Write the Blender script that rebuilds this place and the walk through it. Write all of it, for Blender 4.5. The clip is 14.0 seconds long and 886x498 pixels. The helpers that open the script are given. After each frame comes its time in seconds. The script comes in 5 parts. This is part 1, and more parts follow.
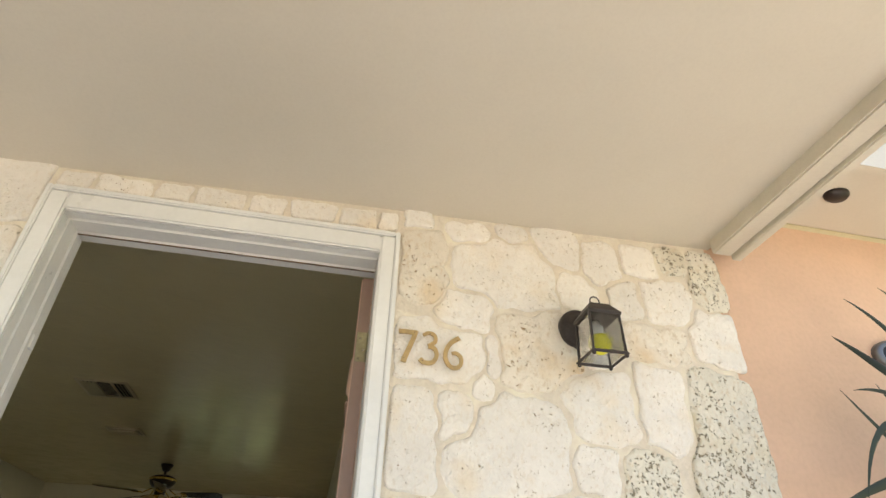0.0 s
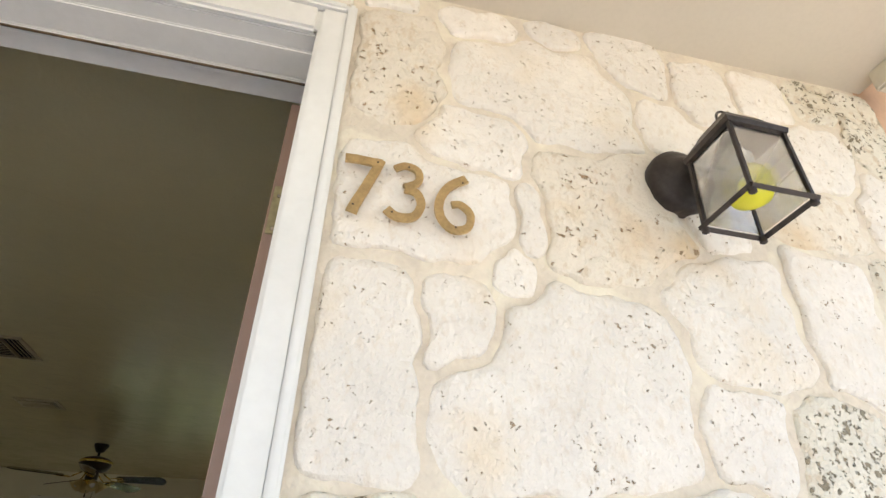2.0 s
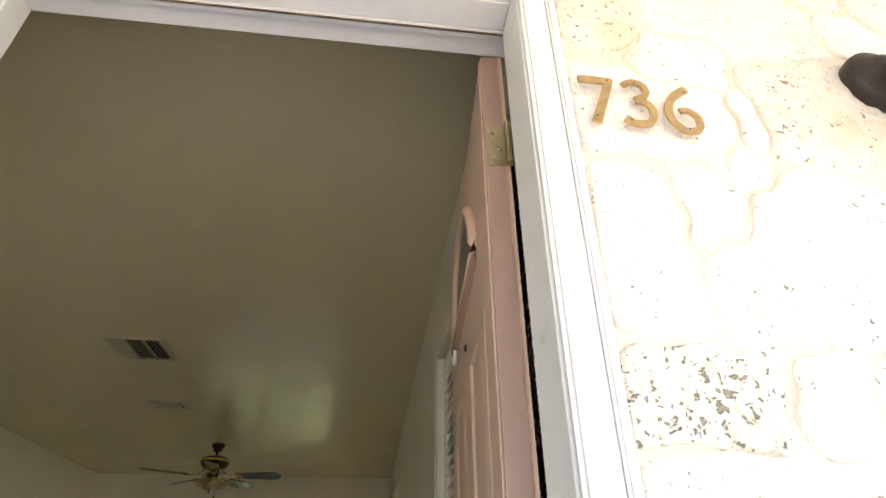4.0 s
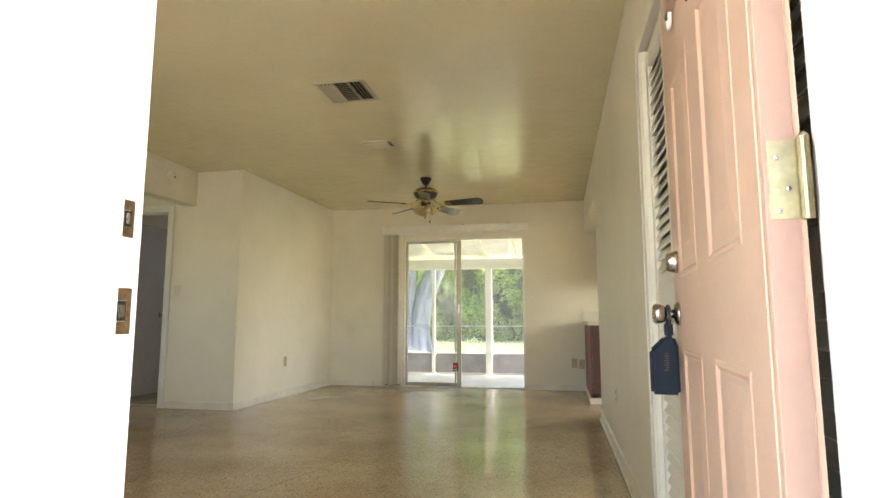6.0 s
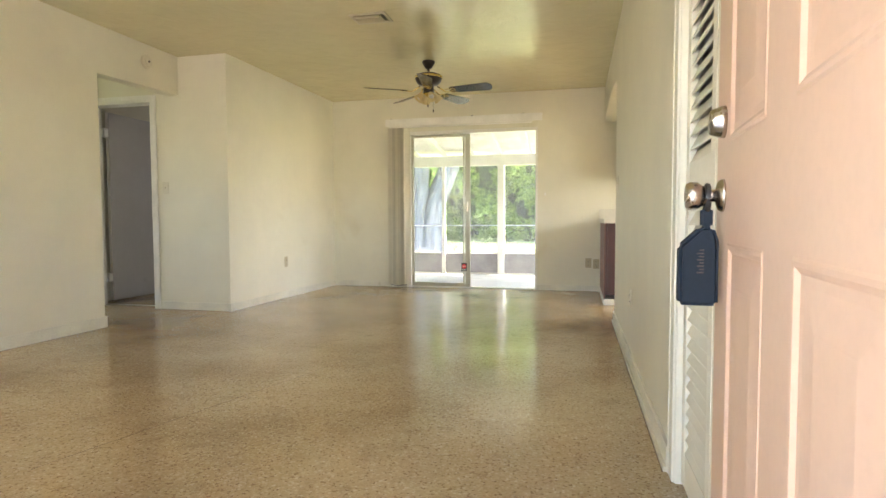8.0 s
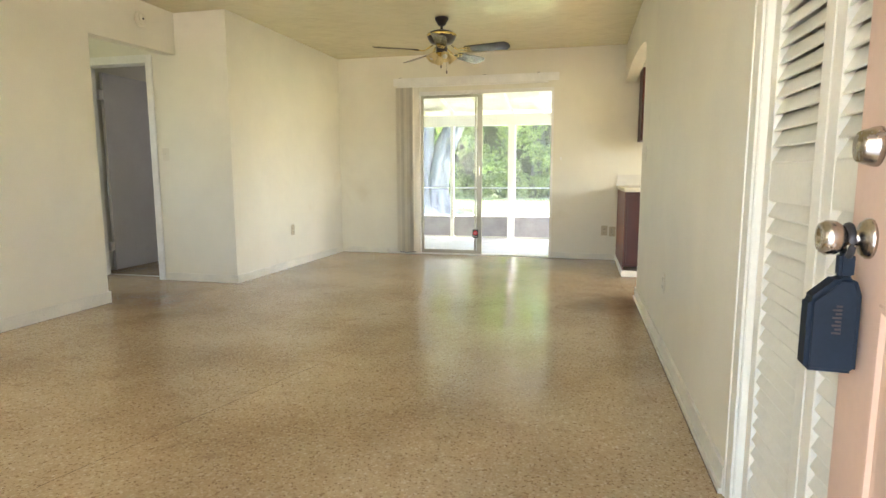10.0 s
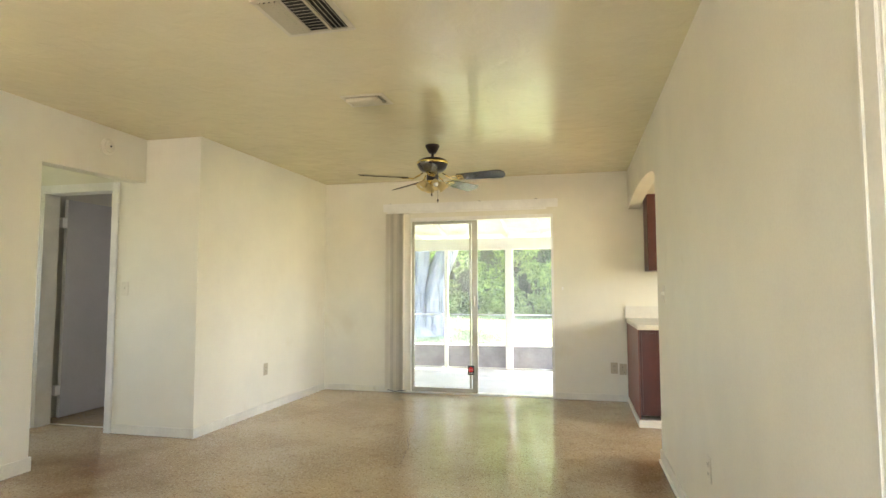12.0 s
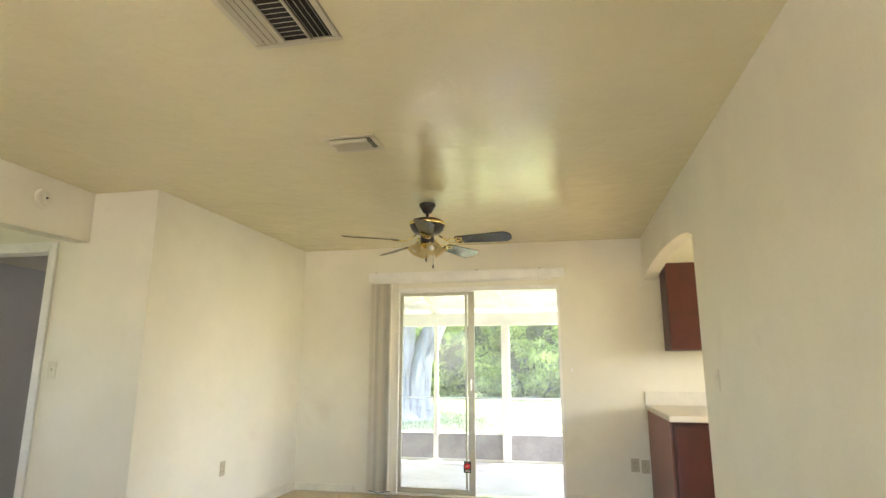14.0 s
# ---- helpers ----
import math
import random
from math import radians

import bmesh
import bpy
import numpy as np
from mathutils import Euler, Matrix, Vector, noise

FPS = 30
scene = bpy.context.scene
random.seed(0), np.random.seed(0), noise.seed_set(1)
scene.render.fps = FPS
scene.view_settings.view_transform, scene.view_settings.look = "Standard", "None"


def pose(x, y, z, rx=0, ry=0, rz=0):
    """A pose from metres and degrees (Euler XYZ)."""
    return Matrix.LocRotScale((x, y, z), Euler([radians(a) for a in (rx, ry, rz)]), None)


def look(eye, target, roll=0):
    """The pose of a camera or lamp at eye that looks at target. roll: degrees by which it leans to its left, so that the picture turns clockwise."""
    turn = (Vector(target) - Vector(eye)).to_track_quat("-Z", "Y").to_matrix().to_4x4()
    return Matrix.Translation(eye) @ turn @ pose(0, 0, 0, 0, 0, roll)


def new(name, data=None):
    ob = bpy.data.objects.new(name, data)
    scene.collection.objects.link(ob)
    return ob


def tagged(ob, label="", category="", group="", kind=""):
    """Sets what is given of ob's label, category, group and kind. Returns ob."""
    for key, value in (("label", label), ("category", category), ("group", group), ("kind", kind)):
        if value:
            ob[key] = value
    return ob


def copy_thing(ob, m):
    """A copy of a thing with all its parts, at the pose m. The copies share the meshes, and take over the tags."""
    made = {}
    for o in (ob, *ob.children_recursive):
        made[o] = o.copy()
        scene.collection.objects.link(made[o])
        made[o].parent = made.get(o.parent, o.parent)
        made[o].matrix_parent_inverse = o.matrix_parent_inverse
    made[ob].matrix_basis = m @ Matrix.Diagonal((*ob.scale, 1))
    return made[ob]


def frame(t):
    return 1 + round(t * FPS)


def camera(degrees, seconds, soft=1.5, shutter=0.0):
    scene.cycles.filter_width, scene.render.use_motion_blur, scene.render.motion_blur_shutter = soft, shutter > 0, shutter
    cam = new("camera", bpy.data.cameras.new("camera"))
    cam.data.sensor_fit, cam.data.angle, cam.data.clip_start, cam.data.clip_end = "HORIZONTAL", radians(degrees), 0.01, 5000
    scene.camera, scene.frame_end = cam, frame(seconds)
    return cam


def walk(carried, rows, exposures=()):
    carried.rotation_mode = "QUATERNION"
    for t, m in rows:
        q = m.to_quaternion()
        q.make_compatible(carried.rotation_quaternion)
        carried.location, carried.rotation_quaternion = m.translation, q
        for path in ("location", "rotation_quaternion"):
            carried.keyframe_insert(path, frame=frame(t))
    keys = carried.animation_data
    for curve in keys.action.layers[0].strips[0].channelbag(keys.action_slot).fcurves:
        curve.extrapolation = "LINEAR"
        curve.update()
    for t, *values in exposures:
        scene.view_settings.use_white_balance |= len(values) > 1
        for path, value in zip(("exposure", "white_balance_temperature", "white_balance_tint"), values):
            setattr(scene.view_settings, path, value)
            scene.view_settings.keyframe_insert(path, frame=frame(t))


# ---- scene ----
cam = camera(76.2, 14.0)
PATH = [
    (0, (0.402, 2.147, 1.06), (0.728, 3.779, 2.169), 1.6),
    (0.5, (0.464, 2.393, 1.004), (0.787, 4.034, 2.102), 1.4),
    (1, (0.406, 2.625, 1.076), (0.749, 4.284, 2.14), 1.5),
    (1.5, (0.447, 2.797, 1.114), (0.818, 4.449, 2.178), 1.4),
    (2, (0.573, 3.01, 1.226), (0.965, 4.652, 2.297), 1.3),
    (2.2, (0.586, 3.046, 1.266), (0.976, 4.677, 2.355), 1.3),
    (4.3, (0.255, 3.061, 1.011), (0.407, 4.744, 2.08), 0.1),
    (4.4, (0.251, 3.059, 0.997), (0.333, 4.781, 2.011), 1.8),
    (4.5, (0.244, 3.064, 0.981), (0.294, 4.831, 1.916), 1.1),
    (5, (0.226, 3.069, 0.927), (0.074, 4.98, 1.496), 0.1),
    (5.5, (0.217, 3.069, 0.908), (-0.086, 5.011, 1.281), 0.1),
    (6, (0.207, 3.076, 0.889), (-0.189, 5.02, 1.138), -0.0),
    (6.5, (0.195, 3.101, 0.857), (-0.245, 5.05, 0.94), 0.0),
    (7, (0.22, 3.183, 0.845), (-0.228, 5.132, 0.801), -0.1),
    (7.5, (0.269, 3.37, 0.862), (-0.180, 5.316, 0.771), -0.2),
    (8, (0.251, 3.508, 0.859), (-0.21, 5.451, 0.76), -0.2),
    (8.2, (0.228, 3.576, 0.866), (-0.247, 5.516, 0.756), -0.3),
    (10.3, (0.063, 3.734, 1.008), (-0.399, 5.661, 0.74), -0.1),
    (10.5, (0.044, 3.774, 1.004), (-0.416, 5.708, 0.789), -0.1),
    (11, (0.032, 3.909, 1.03), (-0.425, 5.854, 0.942), -0.1),
    (11.5, (0.032, 4.14, 1.099), (-0.422, 6.087, 1.155), -0.1),
    (12, (0.01, 4.274, 1.19), (-0.446, 6.216, 1.328), -0.1),
    (12.5, (-0.055, 4.333, 1.222), (-0.494, 6.272, 1.439), 0.1),
    (13, (-0.076, 4.469, 1.249), (-0.492, 6.403, 1.543), -0.0),
    (13.5, (-0.087, 4.682, 1.236), (-0.499, 6.602, 1.613), -0.0),
    (14, (-0.238, 4.927, 1.224), (-0.63, 6.846, 1.628), 0.1),
]
# seconds, stops, kelvin, tint
EXPOSURES = [(0, 1.42, 7150, 9), (1.5, 1.62, 6800, 11), (2.2, 1.60, 6650, 11), (4.4, 2.72, 6900, 15), (5.0, 3.45, 7250, 16), (6.0, 3.82, 7200, 15), (7.8, 4.2, 7050, 15), (10.5, 4.40, 6750, 15), (14, 4.42, 6750, 15)]
walk(cam, [(t, look(eye, target, roll)) for t, eye, target, roll in PATH], EXPOSURES)

# ---- world, sun, added room light ----
SUN_UP, SUN_ROUND = 56.0, 62.0      # degrees: height, and turn from +y towards +x
world = bpy.data.worlds.new("world")
scene.world = world
world.use_nodes = True
wn = world.node_tree
wn.nodes.clear()
w_out = wn.nodes.new("ShaderNodeOutputWorld")
w_bg = wn.nodes.new("ShaderNodeBackground")
w_sky = wn.nodes.new("ShaderNodeTexSky")
w_sky.sky_type = "NISHITA"
w_sky.sun_disc = False
w_sky.sun_elevation, w_sky.sun_rotation = radians(SUN_UP), radians(SUN_ROUND)
w_sky.dust_density = 1.5
w_bg.inputs["Strength"].default_value = 0.15
wn.links.new(w_sky.outputs["Color"], w_bg.inputs["Color"])
wn.links.new(w_bg.outputs["Background"], w_out.inputs["Surface"])

sun_data = bpy.data.lights.new("sun", "SUN")
sun_data.energy, sun_data.angle, sun_data.color = 5.0, radians(0.6), (1.0, 0.95, 0.86)
sun = new("sun", sun_data)
_d = Vector((math.cos(radians(SUN_UP)) * math.sin(radians(SUN_ROUND)), math.cos(radians(SUN_UP)) * math.cos(radians(SUN_ROUND)), math.sin(radians(SUN_UP))))
sun.matrix_world = look(_d * 60, (0, 0, 0))


def sky_fill(name, eye, target, w, h, watts, color):
    """Added area lamp in place of sky light, out of view."""
    d = bpy.data.lights.new(name, "AREA")
    d.shape, d.size, d.size_y, d.energy, d.color = "RECTANGLE", w, h, watts, color
    ob = new(name, d)
    ob.matrix_world = look(eye, target)
    return ob


# Front window is invented: unseen opening with a lamp to brighten the room.
sky_fill("front_room_fill", (-2.3, 3.70, 1.5), (-2.1, 8.0, 0.5), 1.15, 0.9, 0.7, (1.0, 0.93, 0.77))
sky_fill("sky_in_kitchen_window", (3.66, 8.6, 1.6), (0, 8.6, 1.2), 1.55, 1.0, 2.6, (1.0, 0.92, 0.75))
# No window here: an unseen fill lamp that brightens the hall door.
sky_fill("bedroom_fill", (-3.9, 11.9, 1.5), (-4.1, 8.0, 1.2), 1.0, 0.9, 0.55, (0.75, 0.8, 1.0))

# Unseen fill lamp at an invented opening in the hall's end wall.
sky_fill("hall_fill", (-6.12, 7.75, 1.5), (-3.0, 7.75, 1.5), 0.7, 0.75, 0.3, (0.95, 0.95, 1.0))

# ---- materials ----


def mat(name, base, rough=0.5, metal=0.0, vary=0.10, scale=2.5, fine=60.0, bump=0.15, depth=0.002, spot=None, spot_scale=1.2, spot_cut=0.62, rvary=0.08, tint=None, per_object=0.0, coat=0.0):
    """Painted, plastered or raw surface: colour that drifts at two scales, grain, fine relief, uneven gloss."""
    m = bpy.data.materials.new(name)
    m.use_nodes = True
    nt = m.node_tree
    N, L = nt.nodes, nt.links
    bs = N["Principled BSDF"]
    co = N.new("ShaderNodeTexCoord")
    big = N.new("ShaderNodeTexNoise")
    big.inputs["Scale"].default_value, big.inputs["Detail"].default_value, big.inputs["Roughness"].default_value = scale, 5, 0.6
    small = N.new("ShaderNodeTexNoise")
    small.inputs["Scale"].default_value, small.inputs["Detail"].default_value = fine, 3
    L.new(co.outputs["Object"], big.inputs["Vector"])
    L.new(co.outputs["Object"], small.inputs["Vector"])
    b = Vector(base)
    t = Vector(tint) if tint else b * (1 - vary * 1.6)
    ramp = N.new("ShaderNodeValToRGB")
    ramp.color_ramp.elements[0].position, ramp.color_ramp.elements[1].position = 0.32, 0.68
    ramp.color_ramp.elements[0].color = (*t, 1)
    ramp.color_ramp.elements[1].color = (*(b * (1 + vary * 0.5)), 1)
    L.new(big.outputs["Fac"], ramp.inputs["Fac"])
    mx = N.new("ShaderNodeMix")
    mx.data_type, mx.blend_type = "RGBA", "MULTIPLY"
    mx.inputs["Factor"].default_value = min(1.0, vary * 2.5)
    gr = N.new("ShaderNodeValToRGB")
    gr.color_ramp.elements[0].position, gr.color_ramp.elements[1].position = 0.3, 0.6
    gr.color_ramp.elements[0].color, gr.color_ramp.elements[1].color = (0.72, 0.70, 0.68, 1), (1, 1, 1, 1)
    L.new(small.outputs["Fac"], gr.inputs["Fac"])
    L.new(ramp.outputs["Color"], mx.inputs["A"])
    L.new(gr.outputs["Color"], mx.inputs["B"])
    col = mx.outputs["Result"]
    if spot:
        sp = N.new("ShaderNodeTexNoise")
        sp.inputs["Scale"].default_value, sp.inputs["Detail"].default_value, sp.inputs["Distortion"].default_value = spot_scale, 7, 0.6
        L.new(co.outputs["Object"], sp.inputs["Vector"])
        sr = N.new("ShaderNodeValToRGB")
        sr.color_ramp.elements[0].position, sr.color_ramp.elements[1].position = spot_cut, spot_cut + 0.12
        L.new(sp.outputs["Fac"], sr.inputs["Fac"])
        m2 = N.new("ShaderNodeMix")
        m2.data_type = "RGBA"
        L.new(sr.outputs["Color"], m2.inputs["Factor"])
        L.new(col, m2.inputs["A"])
        m2.inputs["B"].default_value = (*spot, 1)
        col = m2.outputs["Result"]
    if per_object:
        oi = N.new("ShaderNodeObjectInfo")
        mr = N.new("ShaderNodeMapRange")
        mr.inputs["To Min"].default_value, mr.inputs["To Max"].default_value = 1 - per_object, 1 + per_object
        L.new(oi.outputs["Random"], mr.inputs["Value"])
        hv = N.new("ShaderNodeHueSaturation")
        L.new(mr.outputs["Result"], hv.inputs["Value"])
        L.new(col, hv.inputs["Color"])
        col = hv.outputs["Color"]
    L.new(col, bs.inputs["Base Color"])
    rr = N.new("ShaderNodeMapRange")
    rr.inputs["To Min"].default_value, rr.inputs["To Max"].default_value = max(0.03, rough - rvary), min(1, rough + rvary)
    L.new(big.outputs["Fac"], rr.inputs["Value"])
    L.new(rr.outputs["Result"], bs.inputs["Roughness"])
    bs.inputs["Metallic"].default_value = metal
    if coat:
        bs.inputs["Coat Weight"].default_value = coat
    if bump:
        bn = N.new("ShaderNodeBump")
        bn.inputs["Strength"].default_value, bn.inputs["Distance"].default_value = bump, depth
        L.new(small.outputs["Fac"], bn.inputs["Height"])
        L.new(bn.outputs["Normal"], bs.inputs["Normal"])
    return m


def add_bump(m, scale, strength, distance, detail=3, kind="noise"):
    """A second, broader relief on top of a material's own."""
    nt = m.node_tree
    N, L = nt.nodes, nt.links
    bs = N["Principled BSDF"]
    co = N.new("ShaderNodeTexCoord")
    tx = N.new("ShaderNodeTexNoise" if kind == "noise" else "ShaderNodeTexVoronoi")
    tx.inputs["Scale"].default_value = scale
    if kind == "noise":
        tx.inputs["Detail"].default_value = detail
    L.new(co.outputs["Object"], tx.inputs["Vector"])
    bn = N.new("ShaderNodeBump")
    bn.inputs["Strength"].default_value, bn.inputs["Distance"].default_value = strength, distance
    L.new(tx.outputs[0], bn.inputs["Height"])
    if bs.inputs["Normal"].is_linked:
        L.new(bs.inputs["Normal"].links[0].from_socket, bn.inputs["Normal"])
    L.new(bn.outputs["Normal"], bs.inputs["Normal"])
    return m


def coral_stone(name, base, pit, rust, cut, size=1.0, fleck=0.45):
    """Oolite limestone, whitewashed: creamy, pocked with small dark pits, stained here and there."""
    m = mat(name, base, 0.85, vary=0.05, scale=7, fine=90, bump=0.5, depth=0.003, per_object=0.06)
    nt = m.node_tree
    N, L = nt.nodes, nt.links
    bs = N["Principled BSDF"]
    col = bs.inputs["Base Color"].links[0].from_socket
    co = N.new("ShaderNodeTexCoord")
    st = N.new("ShaderNodeTexNoise")
    st.inputs["Scale"].default_value, st.inputs["Detail"].default_value = 5.5, 8
    L.new(co.outputs["Object"], st.inputs["Vector"])
    sr = N.new("ShaderNodeValToRGB")
    sr.color_ramp.elements[0].position, sr.color_ramp.elements[1].position = 0.56, 0.74
    L.new(st.outputs["Fac"], sr.inputs["Fac"])
    a = N.new("ShaderNodeMix")
    a.data_type = "RGBA"
    a.inputs["B"].default_value = (*rust, 1)
    L.new(sr.outputs["Color"], a.inputs["Factor"])
    L.new(col, a.inputs["A"])
    fm = N.new("ShaderNodeTexNoise")
    fm.inputs["Scale"].default_value, fm.inputs["Detail"].default_value, fm.inputs["Roughness"].default_value = 70 / size, 5, 0.65
    fmap = N.new("ShaderNodeMapping")
    fmap.inputs["Rotation"].default_value = (0, 0.5, 0)
    fmap.inputs["Scale"].default_value = (1.0, 1.0, 0.6)
    L.new(co.outputs["Object"], fmap.inputs["Vector"])
    L.new(fmap.outputs["Vector"], fm.inputs["Vector"])
    fr = N.new("ShaderNodeValToRGB")
    fr.color_ramp.elements[0].position, fr.color_ramp.elements[1].position = 0.53, 0.66
    fr.color_ramp.elements[1].color = (fleck, fleck, fleck, 1)
    L.new(fm.outputs["Fac"], fr.inputs["Fac"])
    fx_ = N.new("ShaderNodeMix")
    fx_.data_type = "RGBA"
    fx_.inputs["B"].default_value = (0.66, 0.54, 0.39, 1)
    L.new(fr.outputs["Color"], fx_.inputs["Factor"])
    L.new(a.outputs["Result"], fx_.inputs["A"])
    a = fx_
    # pits: scattered cells, wider where a slow noise is high, with ragged rims
    ds = N.new("ShaderNodeTexNoise")
    ds.inputs["Scale"].default_value, ds.inputs["Detail"].default_value = 95 / size, 5
    L.new(co.outputs["Object"], ds.inputs["Vector"])
    vm = N.new("ShaderNodeVectorMath")
    vm.operation = "MULTIPLY_ADD"
    vm.inputs[1].default_value = (0.034 * size, 0.034 * size, 0.034 * size)
    L.new(ds.outputs["Color"], vm.inputs[0])
    L.new(co.outputs["Object"], vm.inputs[2])
    p = N.new("ShaderNodeTexVoronoi")
    p.inputs["Scale"].default_value = 90 / size
    L.new(vm.outputs["Vector"], p.inputs["Vector"])
    sc = N.new("ShaderNodeSeparateColor")
    L.new(p.outputs["Color"], sc.inputs["Color"])
    rad = N.new("ShaderNodeMath")
    rad.operation = "MULTIPLY_ADD"
    rad.inputs[1].default_value = -0.55
    L.new(sc.outputs["Red"], rad.inputs[0])
    L.new(p.outputs["Distance"], rad.inputs[2])
    slow = N.new("ShaderNodeTexNoise")
    slow.inputs["Scale"].default_value, slow.inputs["Detail"].default_value = 8, 3
    L.new(co.outputs["Object"], slow.inputs["Vector"])
    add = N.new("ShaderNodeMath")
    add.operation = "MULTIPLY_ADD"
    add.inputs[1].default_value = -0.55
    L.new(slow.outputs["Fac"], add.inputs[0])
    L.new(rad.outputs["Value"], add.inputs[2])
    sh = N.new("ShaderNodeMath")
    sh.operation = "ADD"
    sh.inputs[1].default_value = 0.75 - cut
    L.new(add.outputs["Value"], sh.inputs[0])
    add = sh
    pr = N.new("ShaderNodeValToRGB")
    pr.color_ramp.elements[0].position, pr.color_ramp.elements[1].position = -0.02, 0.16
    L.new(add.outputs["Value"], pr.inputs["Fac"])
    c = N.new("ShaderNodeMix")
    c.data_type = "RGBA"
    c.inputs["A"].default_value = (*pit, 1)
    L.new(pr.outputs["Color"], c.inputs["Factor"])
    L.new(a.outputs["Result"], c.inputs["B"])
    L.new(c.outputs["Result"], bs.inputs["Base Color"])
    bn = N.new("ShaderNodeBump")
    bn.inputs["Strength"].default_value, bn.inputs["Distance"].default_value = 0.9, 0.006
    L.new(pr.outputs["Color"], bn.inputs["Height"])
    L.new(bs.inputs["Normal"].links[0].from_socket, bn.inputs["Normal"])
    L.new(bn.outputs["Normal"], bs.inputs["Normal"])
    return m


def bark():
    """Grey bark with long upright furrows."""
    m = mat("grey_bark", (0.23, 0.235, 0.26), 0.9, vary=0.25, scale=3, fine=25, bump=0.6, depth=0.02)
    nt = m.node_tree
    N, L = nt.nodes, nt.links
    bs = N["Principled BSDF"]
    co, mp, tx, rp, mx, bn = (N.new(k) for k in ("ShaderNodeTexCoord", "ShaderNodeMapping", "ShaderNodeTexNoise", "ShaderNodeValToRGB", "ShaderNodeMix", "ShaderNodeBump"))
    mp.inputs["Scale"].default_value = (7.0, 7.0, 0.9)
    tx.inputs["Scale"].default_value, tx.inputs["Detail"].default_value, tx.inputs["Distortion"].default_value = 1.3, 6, 0.8
    L.new(co.outputs["Object"], mp.inputs["Vector"])
    L.new(mp.outputs["Vector"], tx.inputs["Vector"])
    rp.color_ramp.elements[0].position, rp.color_ramp.elements[1].position = 0.38, 0.52
    rp.color_ramp.elements[0].color = (0.50, 0.49, 0.52, 1)
    L.new(tx.outputs["Fac"], rp.inputs["Fac"])
    mx.data_type, mx.blend_type = "RGBA", "MULTIPLY"
    mx.inputs["Factor"].default_value = 1.0
    L.new(bs.inputs["Base Color"].links[0].from_socket, mx.inputs["A"])
    L.new(rp.outputs["Color"], mx.inputs["B"])
    L.new(mx.outputs["Result"], bs.inputs["Base Color"])
    bn.inputs["Strength"].default_value, bn.inputs["Distance"].default_value = 0.8, 0.035
    L.new(rp.outputs["Color"], bn.inputs["Height"])
    L.new(bs.inputs["Normal"].links[0].from_socket, bn.inputs["Normal"])
    L.new(bn.outputs["Normal"], bs.inputs["Normal"])
    return m


def patchy_gloss(m, scale, lo, hi, at=0.5, soft=0.03):
    """Patches of smoother and duller paint, as a brush or trowel leaves them."""
    nt = m.node_tree
    N, L = nt.nodes, nt.links
    bs = N["Principled BSDF"]
    co, tx, mr, bn = (N.new(k) for k in ("ShaderNodeTexCoord", "ShaderNodeTexNoise", "ShaderNodeMapRange", "ShaderNodeBump"))
    tx.inputs["Scale"].default_value, tx.inputs["Detail"].default_value, tx.inputs["Roughness"].default_value, tx.inputs["Distortion"].default_value = scale, 4, 0.55, 0.8
    L.new(co.outputs["Object"], tx.inputs["Vector"])
    for key, v in (("From Min", at - soft), ("From Max", at + soft), ("To Min", lo), ("To Max", hi)):
        mr.inputs[key].default_value = v
    L.new(tx.outputs["Fac"], mr.inputs["Value"])
    L.new(mr.outputs["Result"], bs.inputs["Roughness"])
    bn.inputs["Strength"].default_value, bn.inputs["Distance"].default_value = 0.5, 0.020
    L.new(mr.outputs["Result"], bn.inputs["Height"])
    L.new(bs.inputs["Normal"].links[0].from_socket, bn.inputs["Normal"])
    L.new(bn.outputs["Normal"], bs.inputs["Normal"])
    return m


